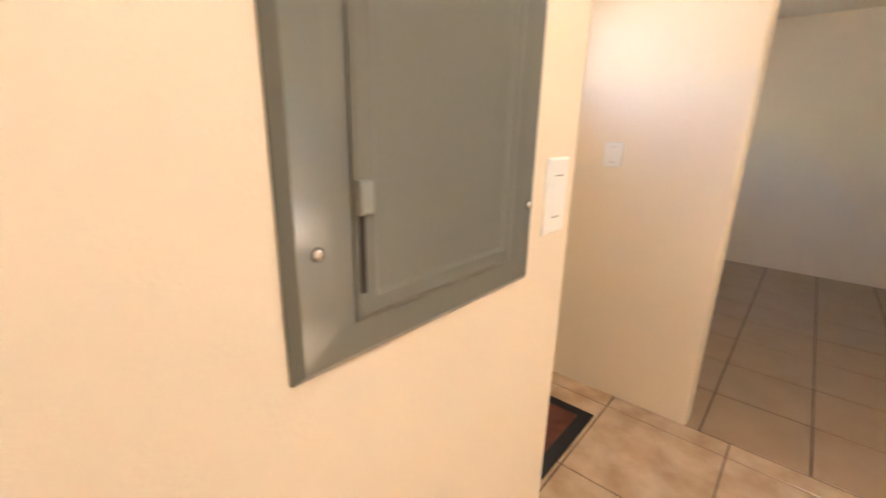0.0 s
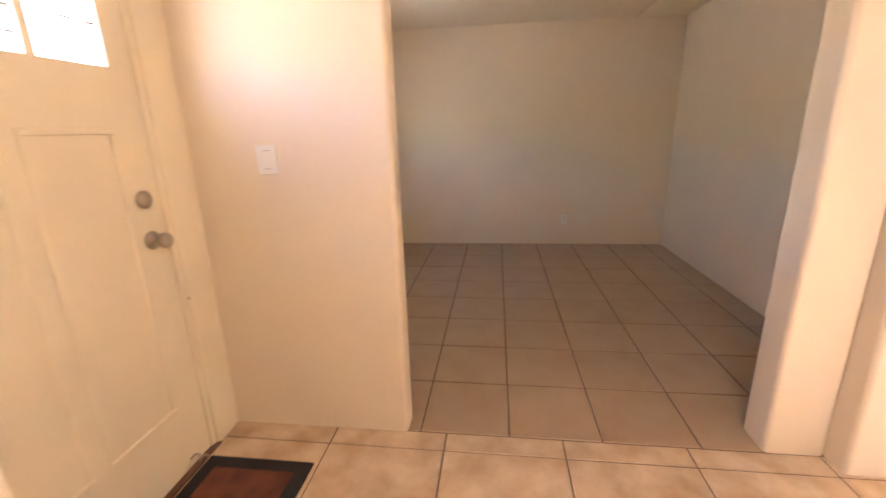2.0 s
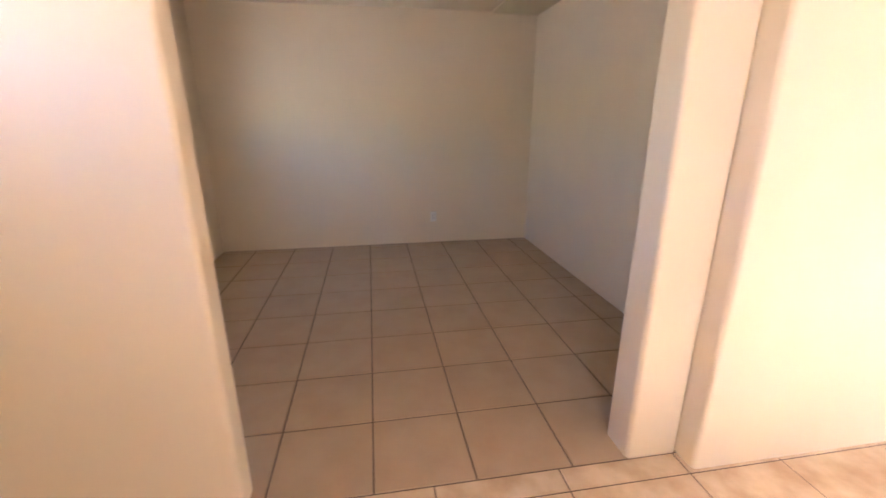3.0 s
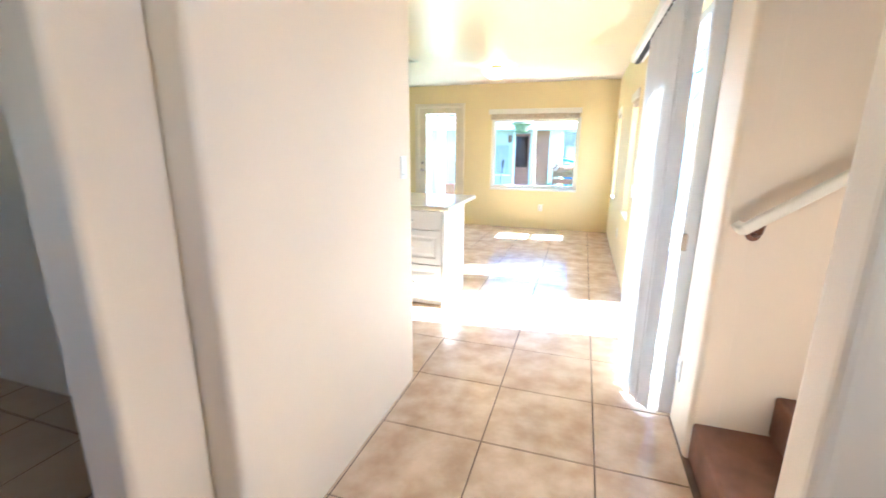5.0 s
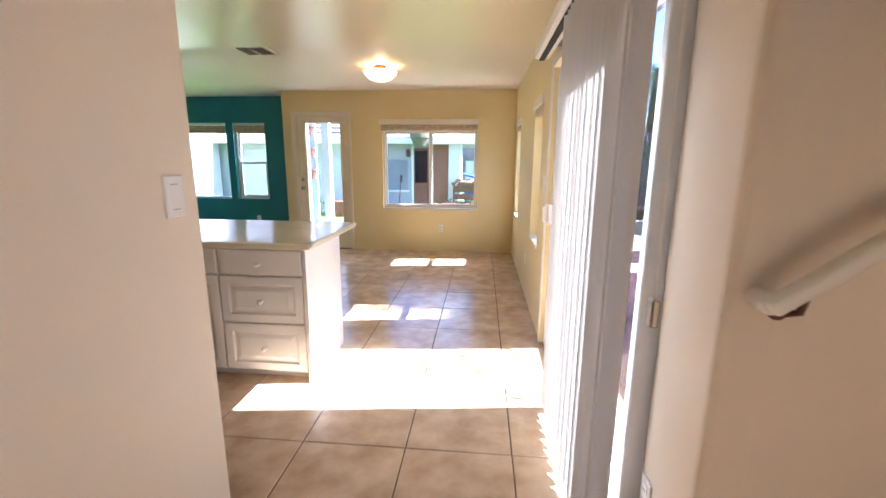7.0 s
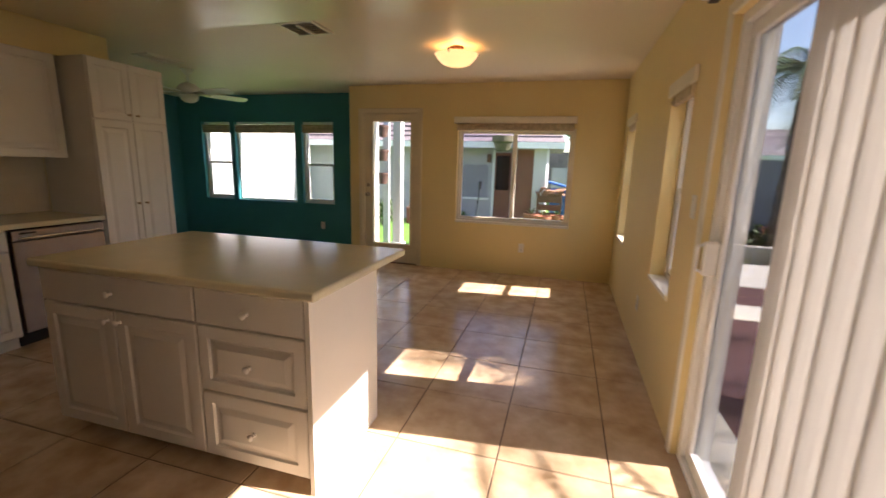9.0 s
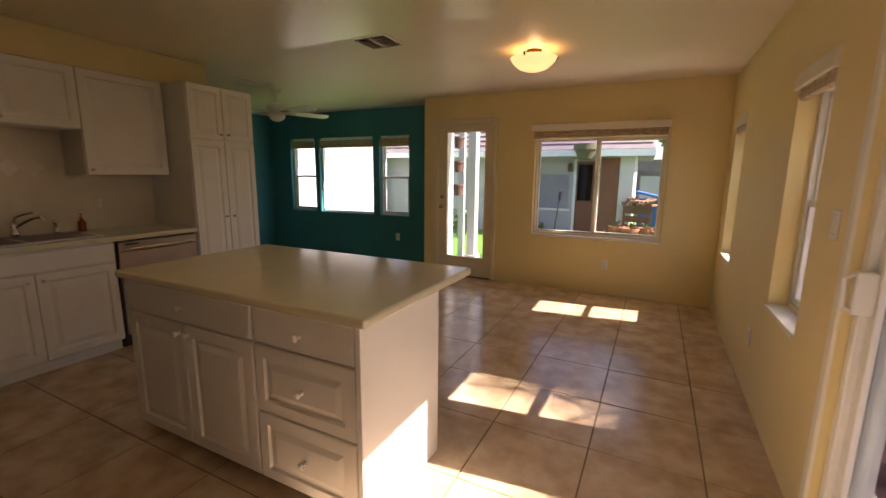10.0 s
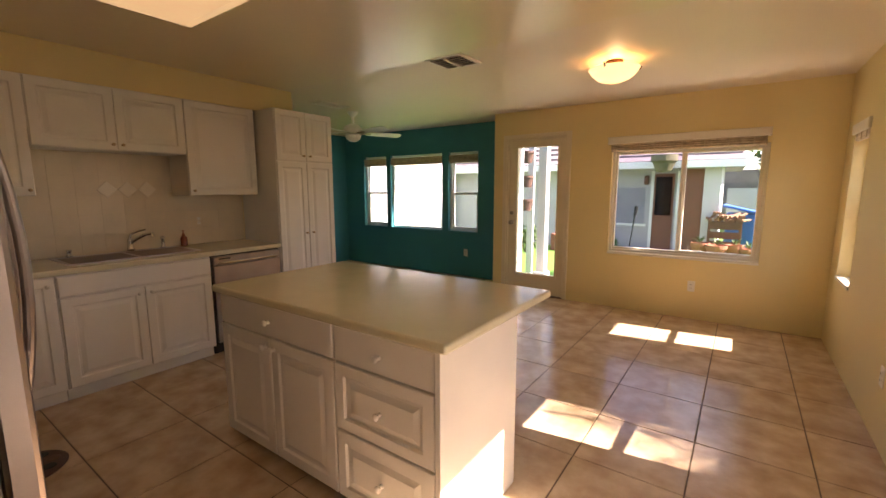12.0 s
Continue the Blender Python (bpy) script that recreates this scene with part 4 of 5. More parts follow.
cover_plate("light_switch", (0.0, -0.565, 1.24), "+x", 0.085, 0.115, "white rocker light switch on the entry wall", "rocker")
cover_plate("light_switch", (0.095, 2.945, 1.28), "+x", 0.075, 0.118, "white rocker light switch at the passage end", "rocker")
cover_plate("light_switch", (1.393, -0.17, 1.238), "+y", 0.074, 0.13, "white rocker switch beside the breaker panel", "rocker")
cover_plate("wall_outlet", (0.353, YN, 0.36), "-y", 0.07, 0.115, "white outlet under the window", "outlet")
cover_plate("wall_outlet", (-2.85, YT, 0.385), "-y", 0.07, 0.115, "white outlet on the teal wall", "outlet")
cover_plate("wall_outlet", (-3.37, 1.13, 0.30), "+x", 0.07, 0.115, "cream outlet low on the back wall", "outlet")
cover_plate("wall_outlet", (XE + 0.09, 3.07, 0.305), "-x", 0.07, 0.115, "white outlet beside the patio door", "outlet")
cover_plate("wall_outlet", (XE, 6.25, 0.38), "-x", 0.07, 0.115, "cream outlet under the narrow window", "outlet")
cover_plate("wall_outlet", (XK, 4.95, 1.12), "+x", 0.07, 0.115, "cream outlet over the worktop", "outlet")
cover_plate("light_switch", (XE, 5.13, 1.22), "-x", 0.07, 0.115, "cream light switch beside the patio door", "rocker")

bp_ = thing("breaker_panel", (1.73, -0.17, 1.12), "grey enamelled electrical breaker panel with a closed door", "electrical panel")
tp = lambda u, d, v: Vector((u, -0.17 + d, v))
wp("cover", rings(bmesh.new(), 1.480, 1.898, 1.112, 1.90, [(0, 0), (0, 0.004), (0.010, 0.012), (0.045, 0.014)], tp), GREYP, bp_)
wp("door", rings(bmesh.new(), 1.552, 1.830, 1.160, 1.84, [(0, 0.013), (0, 0.017), (0.006, 0.020), (0.022, 0.020), (0.028, 0.017)], tp), GREYP, bp_)
wp("latch", rings(bmesh.new(), 1.812, 1.828, 1.268, 1.300, [(0, 0.018), (0, 0.024), (0.002, 0.026)], tp), LATCH, bp_)
# dark strip painted on as the shade beside the latch
wp("hinge_shadow", rings(bmesh.new(), 1.821, 1.826, 1.19, 1.266, [(0, 0.017), (0, 0.0215)], tp), DARK, bp_)
for u, v in ((1.868, 1.237), (1.502, 1.237)):
    wp("screw", lathe(bmesh.new(), [(0.001, 0), (0.007, 0), (0.005, 0.004), (0.001, 0.005)], Matrix.Translation((u, -0.157, v)) @ Matrix.Rotation(-math.pi / 2, 4, "X"), 12), CHROME, bp_, smooth=True)
wp("emblem", rings(bmesh.new(), 1.557, 1.632, 1.478, 1.528, [(0, 0.013), (0, 0.0165)], tp), WOODB, bp_, "small dark emblem plate")

dm = thing("door_mat", (0.65, -0.64, 0.0), "rust brown doormat with a black rubber border", "doormat")
wp("border", B(0.235, 1.05, -0.875, -0.41, 0.0, 0.009, bevel=0.004), BLACK, dm)
wp("coir_top", B(0.30, 0.985, -0.815, -0.47, 0.0085, 0.014, bevel=0.002), MATB, dm, "rust brown coir pile")

# ---- stair ----
st = thing("stair", (1.53, 2.27, 0.0), "carpeted brown stair climbing between walls", "stair", kind="structure")
for k in range(10):
    x = 1.555 + 0.282 * k
    bm = bmesh.new()
    box(bm, x, 4.7, 1.742, 2.798, 0.19 * k, 0.19 * (k + 1), bevel=0.014)
    wp("step", bm, CARPET, st)
hr = thing("handrail", (1.7, 2.72, 1.1), "cream painted wooden handrail on dark brackets", "handrail")
P0, D = Vector((1.585, 2.725, 1.08)), Vector((0.282, 0, 0.206)).normalized()
bm = bmesh.new()
R = Matrix.Translation(P0) @ D.to_track_quat("X", "Z").to_matrix().to_4x4()
box(bm, 0, 2.6, -0.019, 0.019, -0.022, 0.022, bevel=0.014, seg=3)
bmesh.ops.transform(bm, matrix=R, verts=bm.verts[:])
wp("rail", bm, TRIMW, hr)
bm = bmesh.new()
box(bm, -0.006, 0.032, 0.0, 0.075, -0.021, 0.021, bevel=0.01, seg=3)
bmesh.ops.transform(bm, matrix=R, verts=bm.verts[:])
wp("return_end", bm, TRIMW, hr)
for s in (0.09, 1.0, 1.9):
    q = P0 + D * s
    bm = bmesh.new()
    tube(bm, [q + Vector((0, 0, -0.02)), q + Vector((-0.005, 0.005, -0.06)), q + Vector((-0.005, 0.04, -0.075)), q + Vector((-0.005, 0.073, -0.075))], 0.008)
    b_ = wp("bracket", bm, BRONZE, hr, "dark metal bracket")
    sub("rosette", cyl(bmesh.new(), q + Vector((-0.005, 0.066, -0.075)), q + Vector((-0.005, 0.0745, -0.075)), 0.026), BRONZE, b_)

# ---- outside ----
tagged(part("ground", B(-60, 60, -60, 90, -0.5, -0.32), GRASS), "sunlit green lawn and open ground", "ground", kind="structure")
tagged(part("patio", B(XE + 0.16, 5.2, 1.0, 11.0, -0.33, -0.14), PAVER), "dark red paved patio outside the sliding door", "patio", kind="structure")
tagged(part("porch_slab", B(-2.6, 1.6, YN + 0.16, 10.0, -0.33, -0.16), CONC), "pale concrete porch slab", "pavement", kind="structure")
tagged(part("foundation", B(-6, XE + 0.16, -1.9, YT + 0.16, -0.40, -0.125), CONC), "concrete slab under the house", "foundation", kind="structure")

# neighbour's house beyond the lawn
nb = thing("house", (-3.0, 16.0, -0.32), "pale stucco single storey neighbour house with tiled roof", "house")
YF = 15.5
wp("wall", B(-12.0, -0.08, YF, 22.0, -0.32, 2.15), STUCCO, nb)
wp("pier", B(-0.08, 0.27, YF - 0.25, 17.0, -0.32, 2.12), SIDING, nb)
bm = bmesh.new()
vs = [bm.verts.new(p) for p in ((-12.8, YF - 0.55, 2.05), (0.75, YF - 0.55, 2.05), (0.2, 19, 3.7), (-12.2, 19, 3.7), (-12.8, YF - 0.55, 1.93), (0.75, YF - 0.55, 1.93), (0.6, 22, 2.0), (-12.6, 22, 2.0))]
for f in ((0, 1, 2, 3), (4, 5, 1, 0), (4, 7, 6, 5), (1, 5, 6, 2), (0, 3, 7, 4), (3, 2, 6, 7)):
    bm.faces.new([vs[i] for i in f])
rf = wp("roof", bm, ROOF, nb)
for k in range(9):
    t = k / 9
    y, z = YF - 0.55 + 3.95 * t, 2.05 + 1.65 * t
    bm = box(bmesh.new(), -12.7, 0.7 - 0.5 * t, y - 0.02, y + 0.06, z, z + 0.035)
    sub("tile_course", bm, ROOF, rf)
wp("fascia", B(-12.8, 0.75, YF - 0.60, YF - 0.552, 1.90, 2.07), VINYL, nb)
dr = wp("door", B(-0.58, -0.08, YF - 0.03, YF + 0.02, -0.2, 1.88), DOORB, nb, "brown house door")
dr2 = wp("side_door", B(-1.22, -0.74, YF - 0.03, YF + 0.02, -0.2, 1.78), DOORB, nb, "brown glazed door")
sub("pane", B(-1.17, -0.79, YF - 0.045, YF - 0.032, 0.7, 1.7), GLASS_D, dr2)
for x in (-1.29, -0.68):
    wp("jamb", B(x, x + 0.07, YF - 0.045, YF, -0.3, 1.85), VINYL, nb)
wd = wp("window", B(-2.45, -1.42, YF - 0.03, YF + 0.01, 0.45, 1.42), GLASS_B, nb, "blue-grey reflecting window")
sub("frame", B(-2.5, -1.37, YF - 0.05, YF - 0.02, 0.39, 0.45), VINYL, wd)
lt = wp("wall_light", B(-1.45, -1.34, YF - 0.14, YF - 0.02, 1.50, 1.74, bevel=0.02), BRONZE, nb)
wp("doorstep", B(-1.4, 0.1, YF - 0.6, YF, -0.33, -0.22), CONC, nb)
bg = thing("garden_torch", (-1.35, 14.0, -0.32), "dark garden torch on a thin pole", "torch")
wp("pole", cyl(bmesh.new(), (-1.48, 14.0, -0.32), (-1.36, 14.0, 0.78), 0.014), BLACK, bg)
wp("head", cyl(bmesh.new(), (-1.36, 14.0, 0.76), (-1.34, 14.0, 0.98), 0.035, 0.045), BLACK, bg)
hb = wp("eave_planter", lathe(bmesh.new(), [(0.02, 0), (0.18, 0.03), (0.25, 0.22), (0.30, 0.27), (0.30, 0.42), (0.05, 0.43)], Matrix.Translation((-0.94, YF - 0.6, 1.80))), WICKER, nb, "dull green wicker planter hung under the eave")

# white fence and things along it
tagged(part("garden_wall", B(0.3, 9.0, 19.5, 19.7, -0.32, 1.4), FENCEW), "white painted garden wall", "garden wall", kind="structure")
tagged(part("house_beyond", B(-0.6, 9.0, 26.0, 34.0, -0.32, 2.2), ROOF), "pale brick house beyond the garden wall", "house")
tagged(part("yard_wall_north", B(1.9, 6.0, 13.2, 13.35, -0.32, 1.66), FENCEW), "pale blue-white rendered yard wall", "garden wall", kind="structure")
bn = thing("recycling_bin", (0.7, 15.7, -0.32), "blue plastic wheeled bin with its lid ajar", "bin")
wp("body", B(0.42, 1.02, 15.5, 16.1, -0.25, 0.80, bevel=0.03), BLUE, bn)
bm = box(bmesh.new(), -0.36, 0.36, -0.34, 0.34, -0.03, 0.03, bevel=0.012)
bmesh.ops.transform(bm, matrix=Matrix.Translation((0.70, 15.75, 0.90)) @ Matrix.Rotation(radians(13), 4, "Y"), verts=bm.verts[:])
wp("lid", bm, BLUE, bn)
for x in (0.50, 0.94):
    wp("wheel", cyl(bmesh.new(), (x - 0.03, 16.1, -0.22), (x + 0.03, 16.1, -0.22), 0.1), BLACK, bn)
wk = thing("firewood_rack", (0.42, 15.0, -0.32), "brown wooden rack stacked with split logs", "firewood rack")
for x in (0.12, 0.74):
    wp("post", B(x - 0.03, x + 0.03, 14.94, 15.0, -0.32, 0.72), WOODB, wk)
for z in (0.0, 0.22, 0.44):
    wp("board", B(0.1, 0.76, 14.92, 14.94, z, z + 0.16, bevel=0.005), WOODB, wk)
wp("shelf", B(0.1, 0.76, 14.94, 15.3, 0.58, 0.62), WOODB, wk)
rnd = random.Random(4)
for k in range(18):
    bm = bmesh.new()
    row, col = divmod(k, 8)
    x, z = 0.15 + 0.085 * col + 0.04 * row + rnd.uniform(-0.02, 0.02), 0.655 + 0.075 * row + rnd.uniform(0, 0.015)
    r = rnd.uniform(0.032, 0.05)
    cyl(bm, (x, 14.9 + rnd.uniform(-0.06, 0.04), z), (x + rnd.uniform(-0.12, 0.22), 15.28, z + rnd.uniform(0, 0.08)), r, r * 0.8, 6)
    wp("log", bm, FIREW, wk)


def flower_pot(x, y, r, h, z0, material, label):
    p = thing("flower_pot", (x, y, z0), label, "flower pot", "garden pots")
    wp("pot", lathe(bmesh.new(), [(0.01, 0), (r * 0.7, 0), (r * 0.95, h * 0.82), (r * 1.05, h * 0.82), (r * 1.05, h), (r * 0.9, h), (r * 0.85, h * 0.9), (0.01, h * 0.88)], Matrix.Translation((x, y, z0)), 20), material, p, smooth=False)
    return p


def tuft(bm, c, n, length, width, rnd, up=0.7):
    for _ in range(n):
        a, e = rnd.uniform(0, 2 * math.pi), rnd.uniform(0.25, 1.0) * up
        d = Vector((math.cos(a) * (1 - e * 0.6), math.sin(a) * (1 - e * 0.6), e)).normalized()
        s = d.cross(Vector((0, 0, 1)))
        s = (s if s.length > 0.01 else Vector((1, 0, 0))).normalized() * width
        L_ = length * rnd.uniform(0.6, 1.1)
        p0, p1, p2 = Vector(c), Vector(c) + d * L_ * 0.6, Vector(c) + d * L_ + Vector((0, 0, -0.25 * L_))
        q = [bm.verts.new(v) for v in (p0 - s * 0.4, p0 + s * 0.4, p1 + s, p1 - s, p2)]
        bm.faces.new((q[0], q[1], q[2], q[3]))
        bm.faces.new((q[3], q[2], q[4]))


for x, y, r, h in ((-0.02, 14.8, 0.20, 0.44), (0.32, 14.6, 0.22, 0.42), (0.66, 14.7, 0.18, 0.44), (0.92, 14.6, 0.16, 0.38)):
    p = flower_pot(x, y, r, h, -0.32, TERRA, "terracotta flower pot on the ground")
    bm = bmesh.new()
    tuft(bm, (x, y, -0.32 + h), 16, 0.28, 0.02, rnd, 0.9)
    wp("plant", bm, LEAF, p, "spiky green plant")


def leaf_cloud(bm, centre, radius, n, size, rnd, flat=0.8):
    for _ in range(n):
        v = Vector((rnd.gauss(0, 1), rnd.gauss(0, 1), rnd.gauss(0, 1))).normalized() * rnd.uniform(0.55, 1.0) * radius
        v.z *= flat
        c = Vector(centre) + v
        a, b = Vector((rnd.gauss(0, 1), rnd.gauss(0, 1), rnd.gauss(0, 1))).normalized(), Vector((rnd.gauss(0, 1), rnd.gauss(0, 1), rnd.gauss(0, 1)))
        b = a.cross(b).normalized()
        s = size * rnd.uniform(0.6, 1.3)
        q = [bm.verts.new(c + w) for w in (-a * s, -b * s * 0.45 + a * s * 0.1, a * s, b * s * 0.45 + a * s * 0.1)]
        bm.faces.new(q)


def tree(x, y, h, r, rnd, label, clumps=14, leaves=120, size=0.11):
    t = thing("tree", (x, y, -0.32), label, "tree", "garden trees")
    bm = bmesh.new()
    cyl(bm, (x, y, -0.4), (x + 0.1, y, h * 0.55), 0.13, 0.08, 10)
    tips = []
    for k in range(6):
        a = k * 1.05
        q = Vector((x + r * 0.6 * math.cos(a), y + r * 0.6 * math.sin(a), h * (0.75 + 0.1 * (k % 3))))
        cyl(bm, (x + 0.1, y, h * 0.5), q, 0.05, 0.02, 7)
        tips.append(q)
    wp("trunk", bm, BARK, t)
    bm = bmesh.new()
    for k in range(clumps):
        q = tips[k % 6] + Vector((rnd.uniform(-1, 1), rnd.uniform(-1, 1), rnd.uniform(-0.5, 0.8))) * r * 0.5
        leaf_cloud(bm, q, r * 0.42, leaves, size, rnd)
    wp("crown", bm, LEAF, t)
    return t


tree(1.75, 11.7, 2.85, 1.0, rnd, "leafy green garden tree beside the porch", 12, 150, 0.10)
tree(3.0, 24.0, 4.0, 2.2, rnd, "dark green tree behind the garden wall", 14, 140, 0.2)


def bush(x, y, z, r, n, label, rnd, size=0.06):
    b = thing("bush", (x, y, z), label, "bush", "garden bushes")
    bm = bmesh.new()
    for k in range(5):
        leaf_cloud(bm, (x + rnd.uniform(-0.5, 0.5) * r, y + rnd.uniform(-0.5, 0.5) * r, z + r * (0.45 + 0.15 * k)), r * 0.6, n, size, rnd)
    wp("leaves", bm, LEAF, b)
    bm = bmesh.new()
    for k in range(4):
        cyl(bm, (x, y, z), (x + rnd.uniform(-0.4, 0.4) * r, y + rnd.uniform(-0.4, 0.4) * r, z + r), 0.012, 0.006, 6)
    wp("stems", bm, BARK, b)


# porch post, siding, hanging pots, seen through the glazed door
pc = thing("porch_post", (-1.86, 9.55, -0.16), "square white porch post on a plinth", "post")
wp("shaft", B(-1.955, -1.815, 9.48, 9.62, 0.0, 2.75, bevel=0.006), SIDING, pc)
wp("plinth", B(-1.99, -1.78, 9.445, 9.655, -0.16, 0.06, bevel=0.008), SIDING, pc)
for k in range(12):
    z = -0.12 + 0.225 * k
    ob = part("siding_board", B(-1.965, -1.950, YN + 0.162, YT + 0.17, z, z + 0.222, bevel=0.003), SIDING)
    ob.parent = bpy.data.objects["wall_teal_return"]
tr_ = thing("pot_stand", (-2.53, 10.5, -0.32), "white pole with three hanging brown pots", "plant stand")
wp("pole", B(-2.59, -2.47, 10.50, 10.56, -0.32, 2.5, bevel=0.004), SIDING, tr_)
for z in (1.87, 1.43, 1.00):
    p = wp("pot", lathe(bmesh.new(), [(0.01, 0), (0.07, 0), (0.10, 0.17), (0.115, 0.17), (0.115, 0.21), (0.01, 0.21)], Matrix.Translation((-2.53, 10.36, z)), 16), POT, tr_, "brown hanging pot")
    sub("hook", cyl(bmesh.new(), (-2.53, 10.51, z + 0.19), (-2.53, 10.46, z + 0.19), 0.008), BRONZE, p)
bush(-4.0, 13.6, -0.32, 0.55, 120, "green garden bush against the white house", rnd)
bush(-2.2, 14.9, -0.32, 0.35, 80, "low green plant by the house wall", rnd)
tagged(part("brick_planter", B(-3.6, -2.4, 14.4, 14.8, -0.32, 0.15, bevel=0.01), REDB), "low red brick planter", "planter")
tagged(part("neighbour_wing", B(-16.0, -7.6, 9.6, 15.2, -0.32, 2.9), STUCCO), "bright white side wing of the neighbour house", "house")

# house behind the yard, with a low tiled roof
fh = thing("house", (8.6, 20.5, -0.32), "low pale house with a brown tiled roof behind the yard wall", "house")
wp("wall", B(5.2, 12.2, 19.0, 23.0, -0.32, 1.95), STUCCO, fh)
bm = bmesh.new()
vs = [bm.verts.new(p) for p in ((4.8, 18.5, 1.9), (12.6, 18.5, 1.9), (12.6, 23.5, 1.9), (4.8, 23.5, 1.9), (5.6, 21.0, 2.95), (11.8, 21.0, 2.95))]
for f in ((0, 1, 5, 4), (2, 3, 4, 5), (3, 0, 4), (1, 2, 5), (3, 2, 1, 0)):
    bm.faces.new([vs[i] for i in f])
wp("roof", bm, ROOF, fh, "brown tiled hip roof")
wp("fascia", B(4.8, 12.6, 18.42, 18.48, 1.82, 1.96), VINYL, fh)

# patio side
tagged(part("yard_wall", B(6.0, 6.2, -4.0, 16.0, -0.32, 1.45), FENCEW), "pale blue-white rendered yard wall", "garden wall", kind="structure")
tagged(part("yard_wall_cap", B(5.95, 6.25, -4.0, 16.0, 1.45, 1.52, bevel=0.01), CONC), "concrete cap of the yard wall", "wall cap", kind="structure")
# unseen pale ground, added so light bounced indoors is not lawn green
tagged(part("front_bounce_slab", B(-25, 25, -40.0, -1.9, -0.33, -0.20), CONC), "unseen pale slab added to bounce neutral light into the front rooms", "pavement", kind="structure")
for x0, x1, y0, y1 in ((XE + 0.17, 1.92, 1.0, 7.78), (XE + 0.17, 5.2, 7.78, 8.36), (XE + 0.17, 5.2, 9.32, 11.0)):
    tagged(part("patio_band", B(x0, x1, y0, y1, -0.30, -0.132, bevel=0.006), CONC), "pale concrete band set in the red patio", "pavement", kind="structure")
tagged(part("bed_kerb", B(1.9, 5.9, 11.35, 11.5, -0.32, 0.12, bevel=0.012), CONC), "pale concrete kerb in front of the shrubs", "kerb", kind="structure")
for k in range(9):
    bush(5.0 + 0.3 * ((k * 7) % 3 - 1), 2.6 + 1.05 * k, -0.32, 0.55, 70, "yellow-green shrub in front of the yard wall", rnd, 0.07)


def palm(x, y, h, rnd, label, fronds=20):
    t = thing("palm_tree", (x, y, -0.32), label, "palm tree")
    bm = bmesh.new()
    for k in range(10):
        z0, z1 = -0.4 + (h + 0.4) * k / 10, -0.4 + (h + 0.4) * (k + 1) / 10
        cyl(bm, (x + 0.01 * k, y, z0), (x + 0.01 * (k + 1), y, z1), 0.15 - 0.004 * k, 0.13 - 0.004 * k, 12)
    wp("trunk", bm, BARK, t)
    for k in range(fronds):
        a, e = k * 2.4, rnd.uniform(-0.1, 0.95)
        bm = bmesh.new()
        pts = []
        for i in range(11):
            s = i / 10
            rr = 1.9 * s * math.cos(e * (1 - 0.4 * s))
            zz = h + 1.5 * s * math.sin(e) - 1.3 * s * s
            pts.append(Vector((x + 0.1 + rr * math.cos(a), y + rr * math.sin(a), zz)))
        side = Vector((-math.sin(a), math.cos(a), 0))
        for p, q in zip(pts, pts[1:]):
            d = (q - p).normalized()
            for j in range(3):
                c = p.lerp(q, j / 3)
                for sg in (-1, 1):
                    tip = c + side * sg * 0.34 * (1 - 0.5 * abs((c - pts[0]).length / 2 - 0.5)) + d * 0.2 + Vector((0, 0, -0.10))
                    w = d * 0.02
                    bm.faces.new([bm.verts.new(v) for v in (c - w, c + w, tip)])
        tube(bm, pts, 0.012, 5)
        wp("frond", bm, FROND, t)
    return t


palm(4.75, 12.25, 3.25, rnd, "palm tree with drooping fronds beyond the yard wall", 30)
# out of view; stands where its fronds dapple the sun on the floor
palm(4.9, 6.2, 4.0, random.Random(11), "unseen palm tree placed behind the patio to dapple the sun patches")

for k in range(5):
    bush(2.3 + 0.8 * k, 12.75, -0.32, 0.5, 80, "yellow-green shrub in front of the yard wall", rnd, 0.07)
# spotted disc standing in for an unidentified round dark object
rm = thing("round_floor_disc", (-2.1, 3.42, 0.0), "small round dark patterned disc on the tiles", "mat")
wp("base", lathe(bmesh.new(), [(0.01, 0.0), (0.16, 0.0), (0.165, 0.006), (0.155, 0.012), (0.01, 0.013)], Matrix.Translation((-2.12, 3.42, 0.0005)), 32), POT, rm)
for k in range(8):
    a = k * math.pi / 4
    wp("spot", lathe(bmesh.new(), [(0.002, 0), (0.03, 0), (0.027, 0.003), (0.002, 0.003)], Matrix.Translation((-2.12 + 0.105 * math.cos(a), 3.42 + 0.105 * math.sin(a), 0.0132)), 12), BLACK if k % 2 else BRONZE, rm)

# ---- splash tiles and floors, piece by piece ----
FLOOR_LABEL = "floor of large beige stone-look tiles with dark joints"
tagged(part("floor_hall", B(XE + 0.15, 3.2, -1.05, 1.74, -0.12, -0.004), GROUT), "terracotta tiled floor of the side hall", "floor", kind="structure")
fl_main = tagged(part("floor", B(XW, XE + 0.15, -1.05, YT, -0.12, -0.004), GROUT), FLOOR_LABEL, "floor", kind="structure")
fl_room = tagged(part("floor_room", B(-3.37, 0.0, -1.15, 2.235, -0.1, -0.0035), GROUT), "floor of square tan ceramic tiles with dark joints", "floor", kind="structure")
meshes = {}


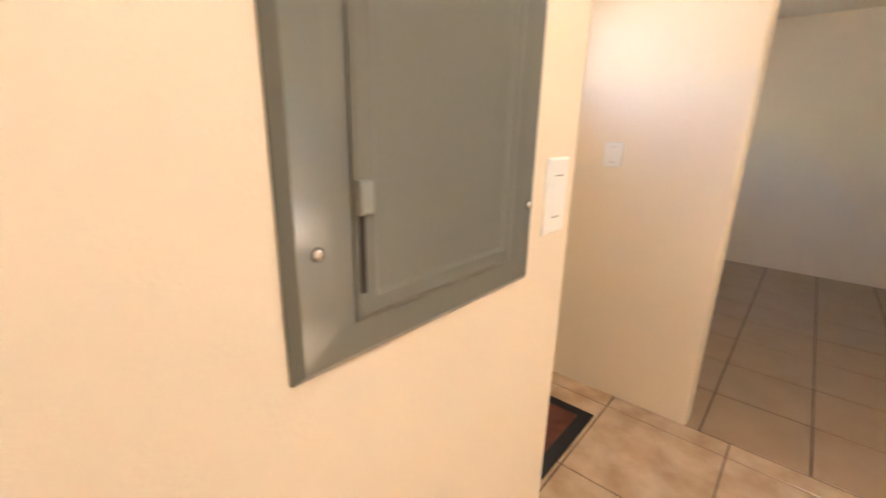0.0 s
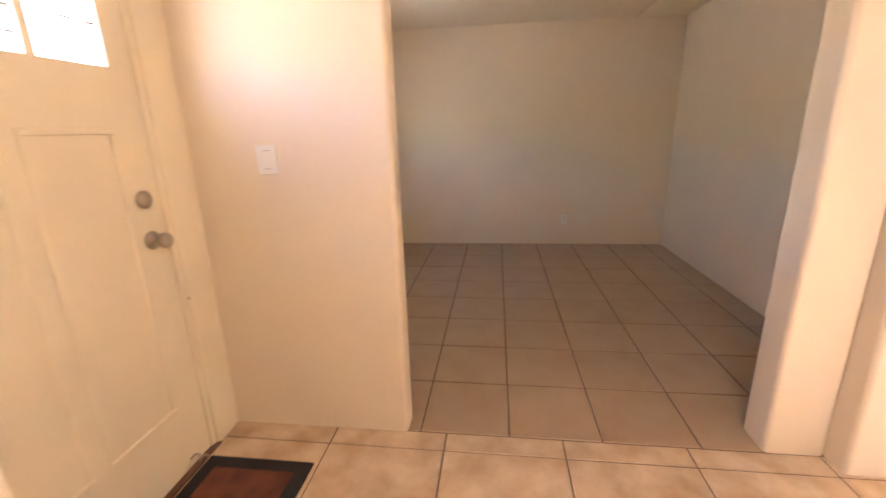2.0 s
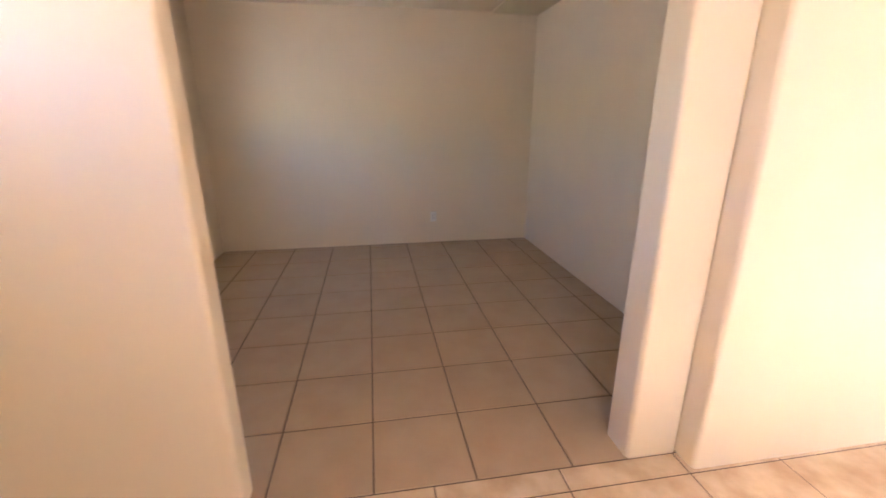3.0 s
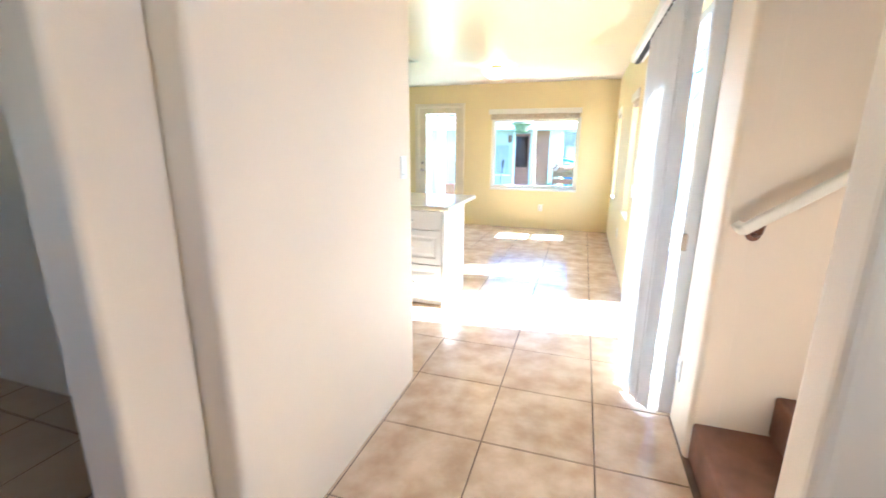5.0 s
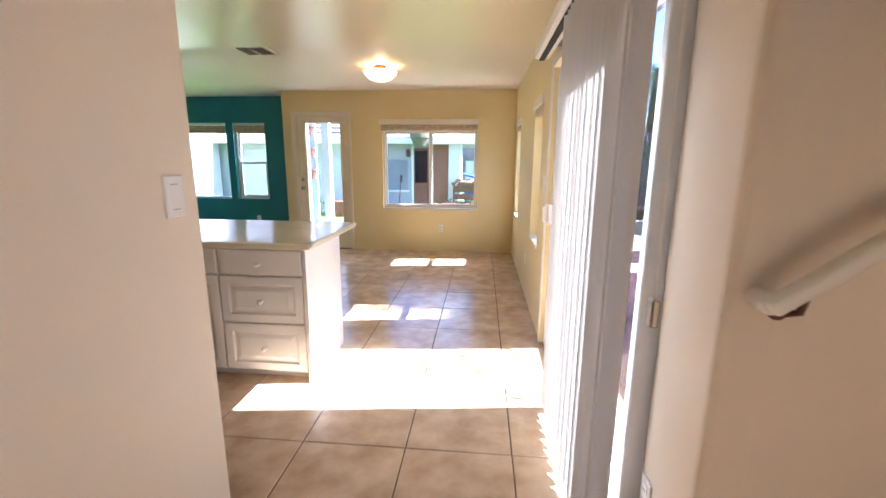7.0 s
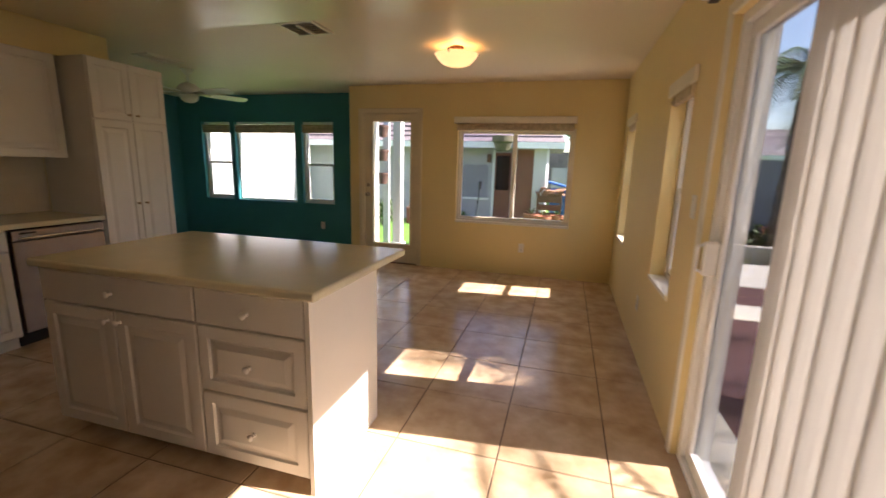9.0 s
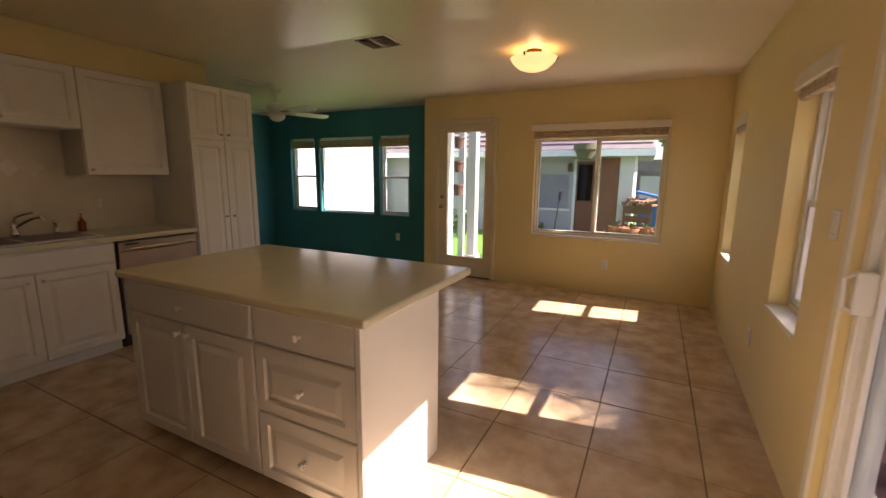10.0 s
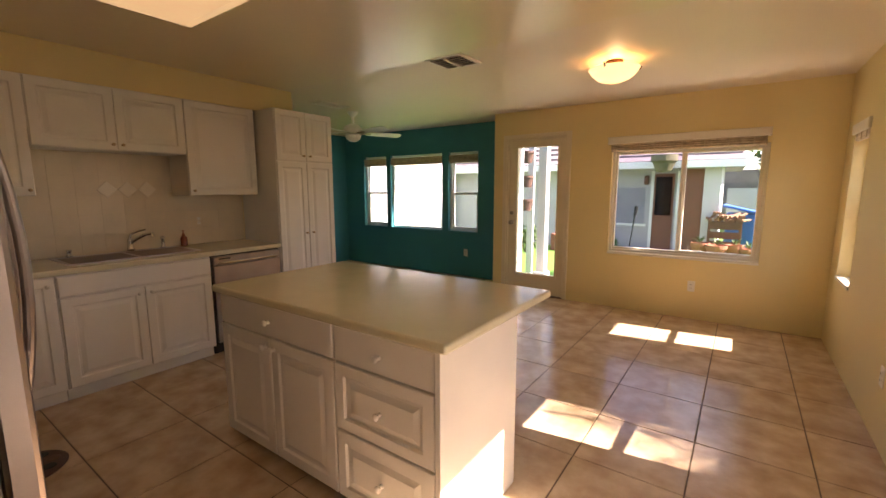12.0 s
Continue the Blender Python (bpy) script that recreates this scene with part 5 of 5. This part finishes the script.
def tile_mesh(w, h, t, material, key, ch=0.0025):
    k = (key, round(w, 4), round(h, 4))
    if k not in meshes:
        bm = bmesh.new()
        rings(bm, -w / 2, w / 2, -h / 2, h / 2, [(0, -t), (0, -ch), (ch, 0)], lambda u, d, v: Vector((u, v, d)))
        bmesh.ops.recalc_face_normals(bm, faces=bm.faces[:])
        me = bpy.data.meshes.new("floor_tile")
        bm.to_mesh(me)
        bm.free()
        me.materials.append(material)
        meshes[k] = me
    return meshes[k]


def lay(parent, gx, gy, sx, sy, area, gap, material, key, skip=None, limit=None):
    x0, x1, y0, y1 = area
    i0, i1 = math.floor((x0 - gx) / sx), math.ceil((x1 - gx) / sx)
    j0, j1 = math.floor((y0 - gy) / sy), math.ceil((y1 - gy) / sy)
    rnd = random.Random(7)
    for i in range(i0, i1):
        for j in range(j0, j1):
            a, b = max(gx + sx * i + gap / 2, x0), min(gx + sx * (i + 1) - gap / 2, x1)
            c, d = max(gy + sy * j + gap / 2, y0), min(gy + sy * (j + 1) - gap / 2, y1)
            if b - a < 0.01 or d - c < 0.01 or (skip and skip(a, b, c, d)):
                continue
            ob = new("floor_tile", tile_mesh(b - a, d - c, 0.006, material, key))
            ob.location = ((a + b) / 2, (c + d) / 2, rnd.uniform(-0.0006, 0.0006))
            ob.rotation_euler = (rnd.uniform(-0.0012, 0.0012), rnd.uniform(-0.0012, 0.0012), 0)
            ob.parent = parent


SX, SY, GX, GY = 0.52, 0.508, 0.108, 3.112
lay(fl_main, GX, 0.122, SX, 0.516, (0.0, 3.2, -0.95, 1.69), 0.006, TILE, "hall", lambda a, b, c, d: a > 1.42 and d < -0.2)
lay(fl_main, GX, GY, SX, SY, (0.0, 1.53, 1.69, 3.177), 0.006, TILE, "hall")
lay(fl_main, GX, GY, SX, SY, (XK, XE + 0.1, 2.36, YN), 0.006, TILE, "hall", lambda a, b, c, d: c < 3.06 and b > 0.02)
lay(fl_main, GX, GY, SX * 1.0, SY, (XW, XK - 0.003, 6.05, YT), 0.006, TILE, "hall")
lay(fl_main, GX, GY, SX, SY, (XK, -2.08, YN + 0.003, YT), 0.006, TILE, "hall")
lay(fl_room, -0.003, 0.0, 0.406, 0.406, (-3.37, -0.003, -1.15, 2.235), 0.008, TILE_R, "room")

sp_back = tagged(part("backsplash", B(XK + 0.0005, XK + 0.004, 2.40, 5.39, 0.906, 1.70), SPLASH), "pale square tile backsplash with faint joints", "backsplash", kind="structure")
n = 0.152
for i in range(20):
    for j in range(6):
        a, c = 2.40 + n * i, 0.908 + n * j
        if a + n > 5.39 or c + n > 1.70 or (c + n > 1.36 and (a + n > 4.745 or a < 3.79)):
            continue
        me_key = ("splash", n)
        if me_key not in meshes:
            t_ = bmesh.new()
            rings(t_, -n / 2 + 0.0002, n / 2 - 0.0002, -n / 2 + 0.0002, n / 2 - 0.0002, [(0, 0), (0, 0.0056), (0.0004, 0.006)], lambda u, d, v: Vector((d, u, v)))
            bmesh.ops.recalc_face_normals(t_, faces=t_.faces[:])
            me = bpy.data.meshes.new("splash_tile")
            t_.to_mesh(me)
            t_.free()
            me.materials.append(SPLASH)
            meshes[me_key] = me
        ob = new("splash_tile", meshes[me_key])
        ob.location = (XK + 0.003, a + n / 2, c + n / 2)
        ob.parent = sp_back
for y, z in ((4.27, 1.41), (4.41, 1.41), (4.55, 1.41)):
    bm = bmesh.new()
    rings(bm, -0.048, 0.048, -0.048, 0.048, [(0, 0), (0, 0.0035), (0.003, 0.005)], lambda u, d, v: Vector((d, (u - v) * 0.7071, (u + v) * 0.7071)))
    ob = part("accent_tile", bm, ACCENT, sp_back, "pale glossy diamond accent tile")
    ob.location = (XK + 0.0085, y, z)
